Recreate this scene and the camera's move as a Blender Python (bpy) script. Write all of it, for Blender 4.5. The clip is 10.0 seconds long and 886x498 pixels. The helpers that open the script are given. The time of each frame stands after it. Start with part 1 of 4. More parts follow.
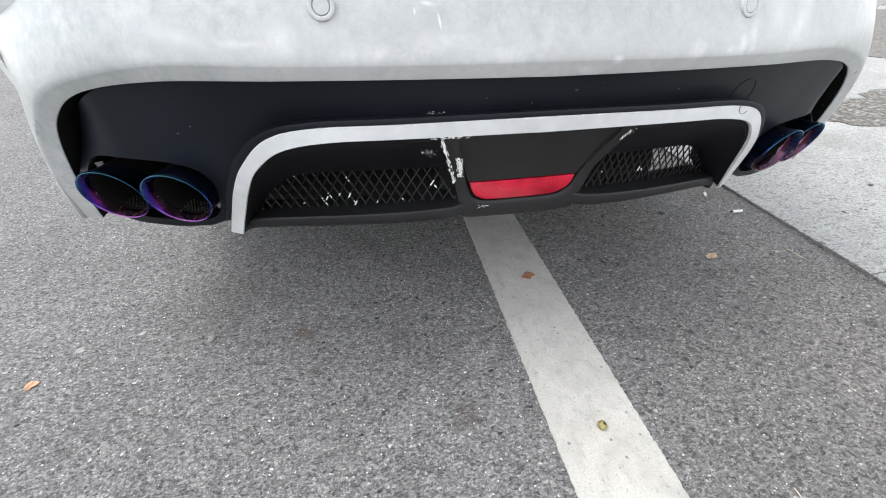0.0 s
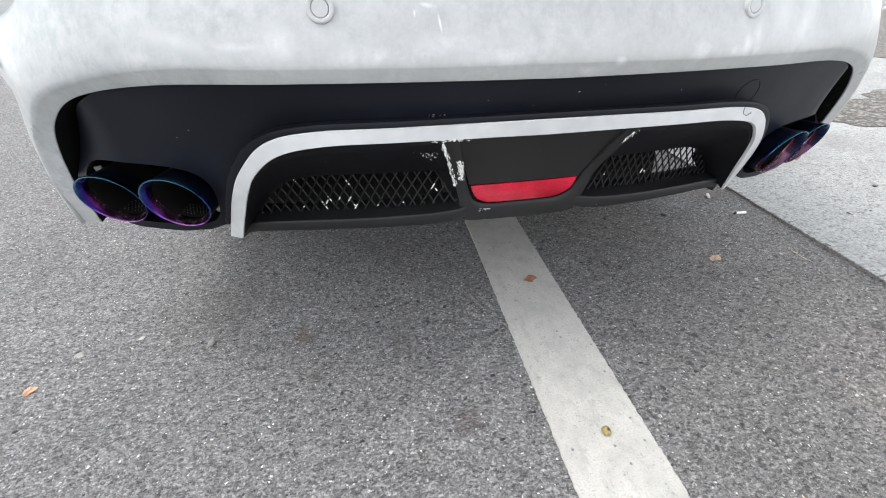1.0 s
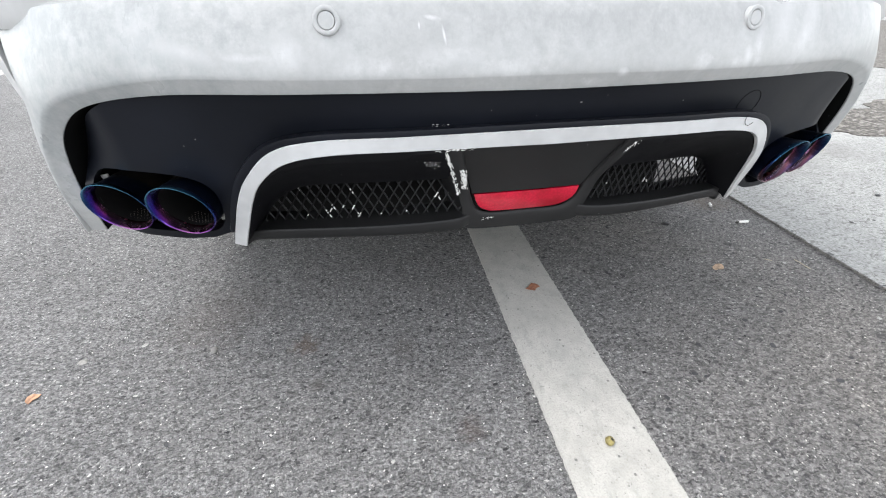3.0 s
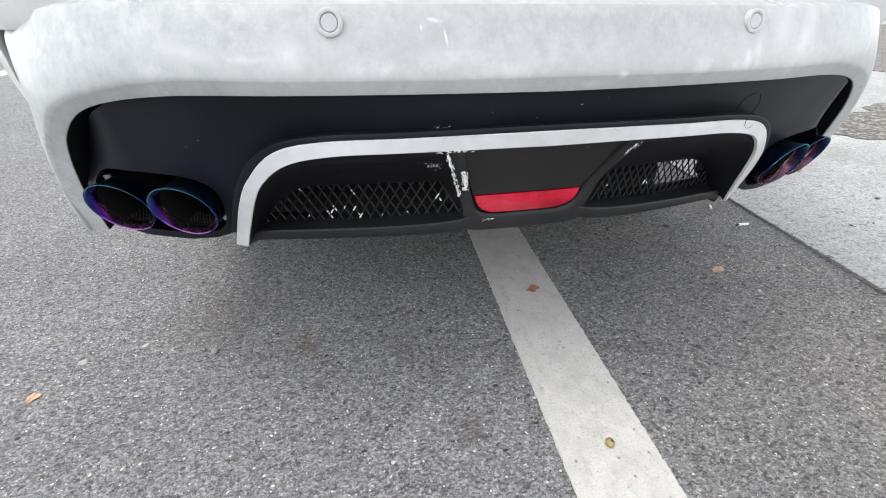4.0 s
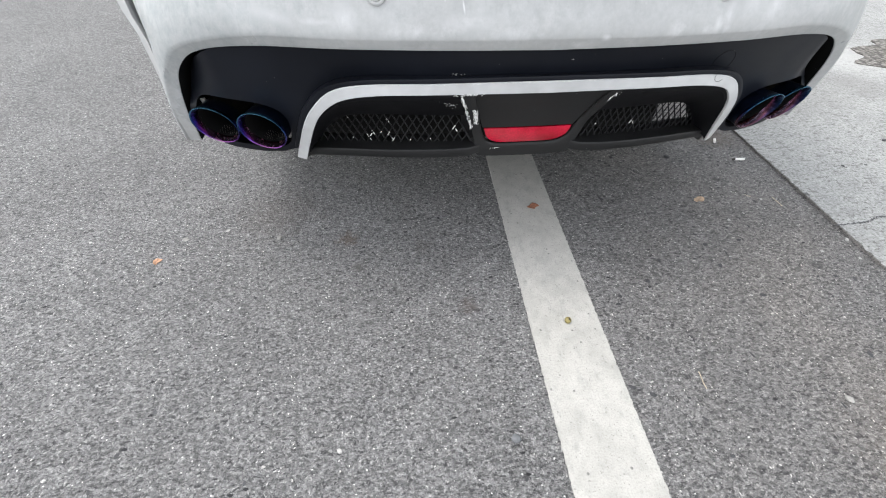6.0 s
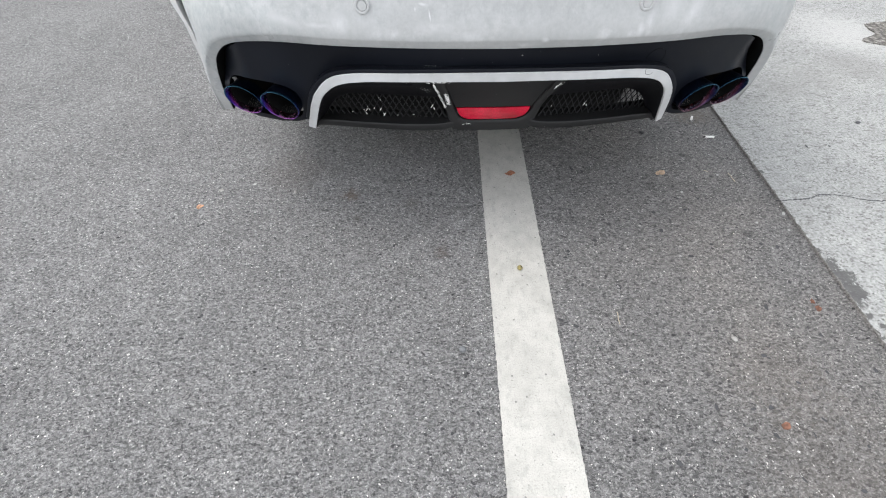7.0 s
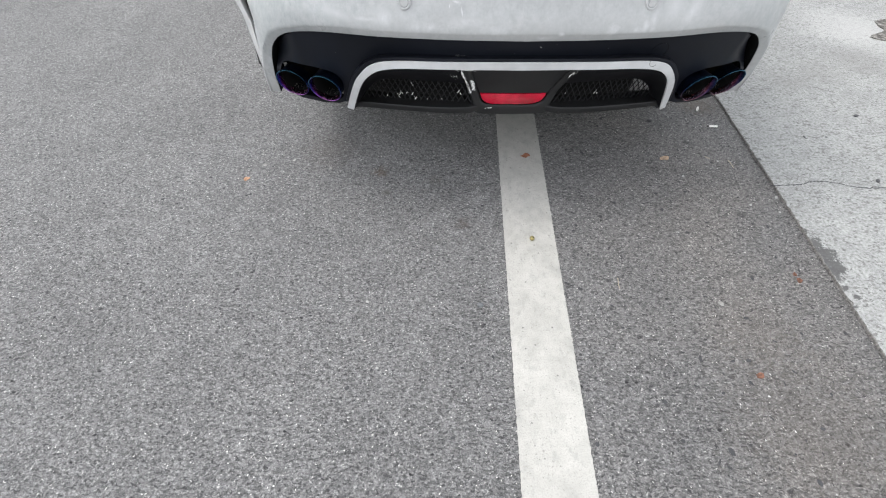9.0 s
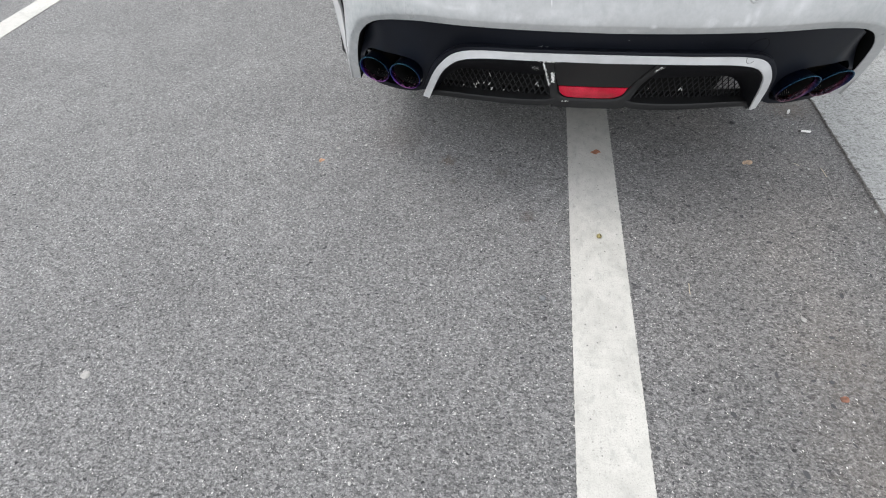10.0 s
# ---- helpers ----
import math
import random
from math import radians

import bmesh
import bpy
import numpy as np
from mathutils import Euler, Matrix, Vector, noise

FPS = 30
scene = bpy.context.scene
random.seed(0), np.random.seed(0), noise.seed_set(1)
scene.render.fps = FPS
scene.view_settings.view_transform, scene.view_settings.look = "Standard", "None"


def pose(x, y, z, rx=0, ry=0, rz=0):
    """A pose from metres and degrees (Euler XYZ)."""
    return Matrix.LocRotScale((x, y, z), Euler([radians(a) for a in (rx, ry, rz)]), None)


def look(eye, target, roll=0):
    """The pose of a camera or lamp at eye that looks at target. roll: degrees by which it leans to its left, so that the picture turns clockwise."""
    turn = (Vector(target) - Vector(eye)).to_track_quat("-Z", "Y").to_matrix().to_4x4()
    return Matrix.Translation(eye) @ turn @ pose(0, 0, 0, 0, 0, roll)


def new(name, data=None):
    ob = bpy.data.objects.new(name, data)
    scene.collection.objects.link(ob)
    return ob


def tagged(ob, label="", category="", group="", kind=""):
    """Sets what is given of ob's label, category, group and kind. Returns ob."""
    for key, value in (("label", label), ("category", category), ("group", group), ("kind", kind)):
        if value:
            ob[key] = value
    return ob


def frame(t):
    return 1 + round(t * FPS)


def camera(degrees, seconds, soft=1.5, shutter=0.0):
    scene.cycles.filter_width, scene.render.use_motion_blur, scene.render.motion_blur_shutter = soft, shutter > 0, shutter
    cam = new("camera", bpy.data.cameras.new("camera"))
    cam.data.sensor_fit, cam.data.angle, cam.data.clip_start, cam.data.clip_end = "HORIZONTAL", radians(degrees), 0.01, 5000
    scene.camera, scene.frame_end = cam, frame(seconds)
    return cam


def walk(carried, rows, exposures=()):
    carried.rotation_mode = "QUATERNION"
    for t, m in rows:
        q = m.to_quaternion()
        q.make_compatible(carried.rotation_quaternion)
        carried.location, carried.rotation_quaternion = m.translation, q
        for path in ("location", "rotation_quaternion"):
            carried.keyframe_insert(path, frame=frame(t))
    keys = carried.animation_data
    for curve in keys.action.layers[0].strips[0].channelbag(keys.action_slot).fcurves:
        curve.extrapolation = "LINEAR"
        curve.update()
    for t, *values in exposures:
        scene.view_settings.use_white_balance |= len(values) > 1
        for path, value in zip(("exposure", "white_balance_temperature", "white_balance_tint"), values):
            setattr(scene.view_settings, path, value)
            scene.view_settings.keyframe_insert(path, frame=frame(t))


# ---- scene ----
cam = camera(95.5, 10.0, soft=1.1)
PATH = [
    (0, (-0.254, -0.57, 0.599), (0.088, 1.043, -0.533), 0.3),
    (0.5, (-0.251, -0.567, 0.599), (0.088, 1.049, -0.53), 0.1),
    (1, (-0.252, -0.563, 0.598), (0.084, 1.056, -0.527), -0.0),
    (1.5, (-0.252, -0.561, 0.593), (0.083, 1.063, -0.526), -0.1),
    (2, (-0.251, -0.561, 0.594), (0.082, 1.07, -0.515), -0.2),
    (2.5, (-0.253, -0.563, 0.599), (0.078, 1.075, -0.501), -0.1),
    (4, (-0.256, -0.566, 0.6), (0.077, 1.081, -0.485), 0.2),
    (4.5, (-0.258, -0.572, 0.6), (0.062, 1.055, -0.519), 0.5),
    (5, (-0.244, -0.595, 0.626), (0.046, 0.978, -0.575), 0.9),
    (5.5, (-0.253, -0.661, 0.682), (-0.011, 0.824, -0.636), 1.1),
    (5.7, (-0.26, -0.688, 0.689), (-0.044, 0.763, -0.671), 1.1),
    (6.8, (-0.205, -0.854, 0.857), (-0.137, 0.427, -0.677), 0.2),
    (7, (-0.156, -0.896, 0.865), (-0.11, 0.376, -0.678), -0.1),
    (7.5, (-0.114, -0.953, 0.914), (-0.101, 0.307, -0.639), -0.5),
    (8, (-0.138, -1.012, 0.925), (-0.13, 0.24, -0.635), -0.4),
    (8.5, (-0.165, -1.034, 0.936), (-0.151, 0.211, -0.629), -0.2),
    (9, (-0.194, -1.029, 0.932), (-0.195, 0.208, -0.639), -0.2),
    (9.5, (-0.212, -1.037, 0.932), (-0.252, 0.188, -0.648), -0.5),
    (10, (-0.255, -1.058, 0.937), (-0.466, 0.145, -0.647), -3.6),
]
walk(cam, [(t, look(eye, target, roll)) for t, eye, target, roll in PATH],
     exposures=[(0.0, 1.84), (4.5, 1.83), (5.5, 1.75), (7.0, 1.58), (8.5, 1.53), (10.0, 1.50)])

# ---- world and light: bright overcast sky, weak wide sun ----
world = bpy.data.worlds.new("overcast_sky")
scene.world = world
world.use_nodes = True
wn, wl = world.node_tree.nodes, world.node_tree.links
sky = wn.new("ShaderNodeTexSky")
sky.sky_type = "NISHITA"
sky.sun_disc = False
sky.sun_elevation = radians(60)
sky.sun_rotation = radians(-66)
sky.air_density, sky.dust_density, sky.ozone_density = 1.0, 1.2, 1.0
sky_grey = wn.new("ShaderNodeHueSaturation")
sky_grey.inputs["Saturation"].default_value = 0.17
wl.new(sky.outputs["Color"], sky_grey.inputs["Color"])
wl.new(sky_grey.outputs["Color"], wn["Background"].inputs["Color"])
wn["Background"].inputs["Strength"].default_value = 0.15
sun_data = bpy.data.lights.new("sun", "SUN")
sun_data.energy = 0.34
sun_data.angle = radians(24)
sun_data.color = (1.0, 0.97, 0.93)
sun = new("sun", sun_data)
sun.matrix_world = look((-5.0, 2.2, 9.5), (0.0, 0.0, 0.0))
scene.view_settings.exposure = 0.0


# ---- materials ----
class Mat:
    """A node material with short ways to make its nodes."""

    def __init__(self, name):
        self.mat = bpy.data.materials.new(name)
        self.mat.use_nodes = True
        self.n, self.l = self.mat.node_tree.nodes, self.mat.node_tree.links
        self.b = self.n["Principled BSDF"]

    def node(self, kind, ins=None, **kw):
        nd = self.n.new(kind)
        if "operation" in kw:
            nd.operation = kw["operation"]
        if "blend_type" in kw:
            nd.blend_type = kw["blend_type"]
        if "feature" in kw:
            nd.feature = kw["feature"]
        for k, v in (ins or {}).items():
            self.put(nd.inputs[k], v)
        return nd

    def put(self, sock, v):
        if hasattr(v, "is_output"):
            self.l.new(v, sock)
        elif hasattr(sock.default_value, "__len__") and not hasattr(v, "__len__"):
            sock.default_value = [v] * len(sock.default_value)
        elif hasattr(sock.default_value, "__len__") and len(sock.default_value) == 4 and len(v) == 3:
            sock.default_value = (*v, 1.0)
        else:
            sock.default_value = v

    def place(self):
        return self.node("ShaderNodeNewGeometry").outputs["Position"]

    def own(self):
        return self.node("ShaderNodeTexCoord").outputs["Object"]

    def noise(self, at, scale, detail=3.0, rough=0.5):
        return self.node("ShaderNodeTexNoise", {"Vector": at, "Scale": scale, "Detail": detail, "Roughness": rough}).outputs["Fac"]

    def cells(self, at, scale, out="Distance", feature="F1"):
        return self.node("ShaderNodeTexVoronoi", {"Vector": at, "Scale": scale}, feature=feature).outputs[out]

    def math(self, op, a, b=0.0, c=0.0):
        nd = self.n.new("ShaderNodeMath")
        nd.operation = op
        for k, v in enumerate((a, b, c)):
            self.put(nd.inputs[k], v)
        return nd.outputs[0]

    def span(self, v, lo, hi, a=0.0, b=1.0):
        return self.node("ShaderNodeMapRange", {"Value": v, "From Min": lo, "From Max": hi, "To Min": a, "To Max": b}).outputs["Result"]

    def mix(self, f, a, b, blend="MIX"):
        nd = self.n.new("ShaderNodeMix")
        nd.data_type = "RGBA"
        nd.blend_type = blend
        self.put(nd.inputs[0], f)
        self.put(nd.inputs[6], a)
        self.put(nd.inputs[7], b)
        return nd.outputs[2]

    def ramp(self, f, stops):
        nd = self.node("ShaderNodeValToRGB", {"Fac": f})
        el = nd.color_ramp.elements
        while len(el) < len(stops):
            el.new(0.5)
        for e, (p, c) in zip(el, stops):
            e.position = p
            e.color = (*c, 1.0)
        return nd.outputs["Color"]

    def bump(self, h, strength, dist, before=None):
        nd = self.node("ShaderNodeBump", {"Height": h, "Strength": strength, "Distance": dist})
        if before is not None:
            self.l.new(before, nd.inputs["Normal"])
        return nd.outputs["Normal"]

    def set(self, **kw):
        for k, v in kw.items():
            self.put(self.b.inputs[k.replace("_", " ")], v)
        return self.mat


def axis(m, at, k):
    return m.node("ShaderNodeSeparateXYZ", {"Vector": at}).outputs[k]


def spot(m, at, x, y, r, wob):
    """1 at a stain's middle, 0 outside it, with an uneven rim."""
    d = m.node("ShaderNodeVectorMath", {0: at, 1: (x, y, 0.0)}, operation="DISTANCE").outputs["Value"]
    d = m.math("ADD", d, m.math("MULTIPLY", m.math("SUBTRACT", wob, 0.5), r * 2.6))
    return m.span(d, r * 0.25, r, 1.0, 0.0)


def asphalt_material():
    m = Mat("worn_asphalt")
    at = m.place()
    wob = m.noise(at, 60.0, 5.0, 0.7)
    bend = m.node("ShaderNodeTexNoise", {"Vector": at, "Scale": 130.0, "Detail": 2.0}).outputs["Color"]
    warp = m.node("ShaderNodeVectorMath", {0: at, 1: m.node("ShaderNodeVectorMath", {0: bend, 3: 0.007}, operation="SCALE").outputs[0]}, operation="ADD").outputs[0]
    flat = m.node("ShaderNodeMapping", {"Vector": warp, "Scale": (0.75, 1.35, 1.0)}).outputs[0]
    g1 = axis(m, m.cells(warp, 300.0, "Color"), 0)
    d1 = m.cells(warp, 300.0, "Distance")
    g2 = axis(m, m.cells(flat, 70.0, "Color"), 1)
    d2 = m.cells(flat, 70.0, "Distance")
    g3 = axis(m, m.cells(warp, 260.0, "Color"), 2)
    d3 = m.cells(warp, 260.0, "Distance")
    fine = m.noise(at, 640.0, 3.0, 0.75)
    broad = m.noise(at, 2.2, 4.0, 0.55)
    mid = m.noise(at, 14.0, 3.0, 0.5)
    # stones set in dark binder, with open pits between them
    stone = m.ramp(g1, [(0.0, (0.140, 0.139, 0.138)), (0.5, (0.200, 0.198, 0.195)), (0.9, (0.262, 0.258, 0.252)), (1.0, (0.330, 0.323, 0.312))])
    col = m.mix(m.span(d1, 0.45, 0.80, 0.0, 0.5), stone, (0.100, 0.099, 0.100))
    flake = m.noise(flat, 190.0, 4.0, 0.6)
    col = m.mix(m.span(flake, 0.43, 0.57), m.mix(1.0, col, (0.84, 0.84, 0.84), "MULTIPLY"), m.mix(1.0, col, (1.20, 1.20, 1.20), "MULTIPLY"))
    pit = m.span(m.noise(flat, 170.0, 3.0, 0.58), 0.425, 0.385)
    col = m.mix(m.math("MULTIPLY", m.span(m.noise(flat, 260.0, 3.0, 0.6), 0.60, 0.66), 0.28), col, (0.42, 0.415, 0.405))
    col = m.mix(m.math("MULTIPLY", pit, 0.72), col, (0.050, 0.050, 0.052))
    clump = m.noise(flat, 150.0, 2.0, 0.5)
    col = m.mix(m.span(clump, 0.44, 0.56), m.mix(1.0, col, (0.86, 0.86, 0.86), "MULTIPLY"), m.mix(1.0, col, (1.19, 1.19, 1.19), "MULTIPLY"))
    dent = m.span(m.noise(flat, 120.0, 2.0, 0.5), 0.355, 0.315)
    col = m.mix(m.math("MULTIPLY", dent, 0.7), col, (0.055, 0.055, 0.057))
    big = m.math("MULTIPLY", m.span(g2, 0.86, 0.89), m.span(d2, 0.42, 0.30))
    col = m.mix(m.math("MULTIPLY", big, m.span(axis(m, at, 0), -0.1, 0.3, 0.10, 0.55)), col, (0.052, 0.052, 0.056))
    col = m.mix(m.span(fine, 0.43, 0.58), m.mix(1.0, col, (0.80, 0.80, 0.80), "MULTIPLY"), m.mix(1.0, col, (1.24, 1.24, 1.24), "MULTIPLY"))
    glint = m.math("MULTIPLY", m.span(g3, 0.986, 0.990), m.span(d3, 0.42, 0.34))
    col = m.mix(glint, col, (0.66, 0.65, 0.63))
    # sparse larger pale chips and open holes
    g4 = axis(m, m.cells(flat, 62.0, "Color"), 0)
    d4 = m.math("ADD", m.cells(flat, 62.0, "Distance"), m.math("MULTIPLY", m.math("SUBTRACT", fine, 0.5), 0.25))
    col = m.mix(m.math("MULTIPLY", m.span(g4, 0.978, 0.982), m.span(d4, 0.21, 0.15)), col, (0.50, 0.49, 0.47))
    col = m.mix(m.math("MULTIPLY", m.span(g4, 0.045, 0.035), m.span(d4, 0.26, 0.18)), col, (0.04, 0.04, 0.042))
    # browner and more worn beyond the line
    worn = m.math("MULTIPLY", m.span(axis(m, at, 0), 0.0, 0.5), m.span(broad, 0.3, 0.65))
    col = m.mix(m.math("MULTIPLY", worn, 0.38), col, m.mix(1.0, col, (1.06, 0.96, 0.86), "MULTIPLY"))
    tone = m.span(m.math("ADD", m.math("MULTIPLY", broad, 0.7), m.math("MULTIPLY", mid, 0.3)), 0.3, 0.7, 1.04, 1.36)
    col = m.mix(1.0, col, m.node("ShaderNodeCombineColor", {0: tone, 1: tone, 2: tone}).outputs[0], "MULTIPLY")
    col = m.mix(m.span(axis(m, at, 0), 0.0, 0.3), col, m.mix(1.0, col, (0.90, 0.90, 0.90), "MULTIPLY"))
    # rust and oil stains
    for x, y, r, c, f in ((-0.132, -0.196, 0.028, (0.075, 0.048, 0.04), 0.5), (-0.411, 0.046, 0.032, (0.13, 0.085, 0.06), 0.55), (-0.380, -0.058, 0.018, (0.08, 0.07, 0.06), 0.45), (-0.222, 0.004, 0.034, (0.08, 0.068, 0.06), 0.35), (0.749, -0.161, 0.022, (0.06, 0.06, 0.062), 0.7), (0.713, 0.205, 0.018, (0.06, 0.06, 0.062), 0.7), (-0.60, 0.17, 0.13, (0.15, 0.12, 0.10), 0.22), (0.84, 0.46, 0.10, (0.16, 0.13, 0.105), 0.5), (0.62, -0.80, 0.24, (0.17, 0.145, 0.122), 0.26), (0.60, -0.56, 0.14, (0.17, 0.145, 0.122), 0.2)):
        col = m.mix(m.math("MULTIPLY", spot(m, at, x, y, r, wob), f), col, c)
    h = m.math("SUBTRACT", m.math("ADD", m.math("MULTIPLY", m.span(d1, 0.0, 0.8, 1.0, 0.0), 0.7), m.math("MULTIPLY", fine, 0.7)), m.math("SUBTRACT", m.math("MULTIPLY", pit, 0.9), m.math("MULTIPLY", flake, 1.4)))
    n = m.bump(h, 0.9, 0.0040)
    n = m.bump(mid, 0.15, 0.02, n)
    return m.set(Base_Color=col, Roughness=m.span(g1, 0.0, 1.0, 0.7, 0.9), Specular_IOR_Level=0.22, Normal=n)


def concrete_material():
    m = Mat("pale_pavement_concrete")
    at = m.place()
    fine = m.noise(at, 260.0, 4.0, 0.6)
    mid = m.noise(at, 22.0, 5.0, 0.6)
    broad = m.noise(at, 2.6, 4.0, 0.55)
    col = m.ramp(m.math("ADD", m.math("MULTIPLY", broad, 0.45), m.math("MULTIPLY", mid, 0.55)), [(0.28, (0.25, 0.253, 0.248)), (0.48, (0.325, 0.329, 0.322)), (0.68, (0.395, 0.397, 0.386))])
    grain = m.noise(at, 130.0, 5.0, 0.75)
    col = m.mix(m.span(grain, 0.36, 0.64), m.mix(1.0, col, (0.62, 0.62, 0.61), "MULTIPLY"), m.mix(1.0, col, (1.38, 1.38, 1.37), "MULTIPLY"))
    col = m.mix(m.span(fine, 0.5, 0.66, 0.0, 0.55), col, (0.19, 0.19, 0.185))
    squashed = m.node("ShaderNodeMapping", {"Vector": at, "Scale": (0.8, 1.5, 1.0)}).outputs[0]
    pit = m.span(m.noise(squashed, 115.0, 4.0, 0.65), 0.415, 0.375)
    far_pit = m.math("MULTIPLY", m.span(axis(m, m.cells(squashed, 42.0, "Color"), 0), 0.80, 0.84), m.span(m.math("ADD", m.cells(squashed, 42.0), m.math("MULTIPLY", m.math("SUBTRACT", grain, 0.5), 0.6)), 0.22, 0.14))
    pit = m.math("MAXIMUM", pit, far_pit)
    col = m.mix(m.math("MULTIPLY", pit, 0.85), col, (0.11, 0.108, 0.10))
    fleck = m.span(m.noise(squashed, 64.0, 3.0, 0.6), 0.42, 0.375)
    col = m.mix(m.math("MULTIPLY", fleck, 0.68), col, (0.13, 0.128, 0.12))
    blotch = m.noise(at, 60.0, 5.0, 0.75)
    # pale trowelled blotches, darker pebbly ones, and tar smeared over the edge
    for x, y, r, c, f in ((1.92, 1.12, 0.34, (0.47, 0.465, 0.45), 0.6), (1.72, 0.78, 0.20, (0.20, 0.195, 0.185), 0.45), (1.48, 0.70, 0.16, (0.22, 0.215, 0.205), 0.35), (1.30, 0.62, 0.12, (0.21, 0.205, 0.195), 0.35)):
        col = m.mix(m.math("MULTIPLY", spot(m, at, x, y, r, blotch), f), col, c)
    for x, y, r in ((0.902, -0.285, 0.036), (0.908, -0.325, 0.045), (0.910, -0.362, 0.040), (0.894, -0.392, 0.034), (0.898, -0.235, 0.018), (0.897, -0.440, 0.017), (0.909, -0.466, 0.014), (0.886, -0.497, 0.014), (0.925, 0.10, 0.014), (0.935, 0.22, 0.012)):
        tar = m.span(spot(m, at, x, y, r, blotch), 0.28, 0.48)
        col = m.mix(m.math("MULTIPLY", tar, 0.92), col, (0.085, 0.084, 0.083))
    h = m.math("SUBTRACT", m.math("ADD", fine, m.math("MULTIPLY", mid, 0.8)), m.math("MULTIPLY", pit, 1.2))
    return m.set(Base_Color=col, Roughness=0.85, Normal=m.bump(h, 0.4, 0.003))


def gravel_material():
    m = Mat("exposed_brown_aggregate")
    at = m.place()
    c = axis(m, m.cells(at, 42.0, "Color"), 0)
    d = m.cells(at, 42.0)
    broad = m.noise(at, 5.0, 4.0)
    col = m.ramp(c, [(0.0, (0.10, 0.09, 0.078)), (0.5, (0.17, 0.158, 0.14)), (1.0, (0.29, 0.275, 0.25))])
    col = m.mix(m.span(broad, 0.35, 0.7, 0.0, 0.5), col, (0.27, 0.26, 0.24))
    col = m.mix(m.span(d, 0.38, 0.62, 0.0, 0.8), col, (0.055, 0.05, 0.044))
    col = m.mix(m.span(m.noise(at, 150.0, 3.0, 0.6), 0.4, 0.6), m.mix(1.0, col, (0.7, 0.7, 0.7), "MULTIPLY"), m.mix(1.0, col, (1.25, 1.25, 1.25), "MULTIPLY"))
    return m.set(Base_Color=col, Roughness=0.9, Normal=m.bump(m.span(d, 0.0, 0.8, 1.0, 0.0), 0.8, 0.006))


def line_material():
    m = Mat("worn_road_marking")
    at = m.place()
    fine = m.noise(at, 300.0, 4.0, 0.6)
    mid = m.noise(at, 26.0, 5.0, 0.62)
    broad = m.noise(at, 5.0, 4.0, 0.6)
    col = m.ramp(m.math("ADD", m.math("MULTIPLY", broad, 0.55), m.math("MULTIPLY", mid, 0.45)), [(0.30, (0.32, 0.313, 0.292)), (0.45, (0.43, 0.419, 0.388)), (0.62, (0.51, 0.497, 0.462))])
    hole = m.math("MULTIPLY", m.span(axis(m, m.cells(at, 120.0, "Color"), 0), 0.955, 0.975), m.span(m.cells(at, 120.0), 0.34, 0.2))
    col = m.mix(m.math("MULTIPLY", hole, 0.85), col, (0.14, 0.14, 0.135))
    worn = m.noise(m.node("ShaderNodeMapping", {"Vector": at, "Scale": (1.0, 0.55, 1.0)}).outputs[0], 48.0, 6.0, 0.72)
    col = m.mix(m.span(worn, 0.54, 0.68, 0.0, 0.55), col, (0.27, 0.268, 0.252))
    grit = m.span(m.noise(at, 210.0, 3.0, 0.6), 0.36, 0.31)
    col = m.mix(m.math("MULTIPLY", grit, 0.6), col, (0.16, 0.158, 0.15))
    scuff = spot(m, m.node("ShaderNodeMapping", {"Vector": at, "Scale": (1.6, 0.8, 1.0)}).outputs[0], 0.13, -0.09, 0.06, mid)
    col = m.mix(m.math("MULTIPLY", scuff, 0.35), col, (0.36, 0.36, 0.34))
    col = m.mix(m.span(fine, 0.48, 0.64, 0.0, 0.5), col, (0.33, 0.325, 0.295))
    col = m.mix(m.span(m.noise(at, 120.0, 4.0, 0.65), 0.60, 0.70, 0.0, 0.4), col, (0.28, 0.275, 0.25))
    h = m.math("SUBTRACT", m.math("ADD", m.math("MULTIPLY", fine, 0.7), mid), hole)
    return m.set(Base_Color=col, Roughness=0.75, Normal=m.bump(h, 0.4, 0.003))


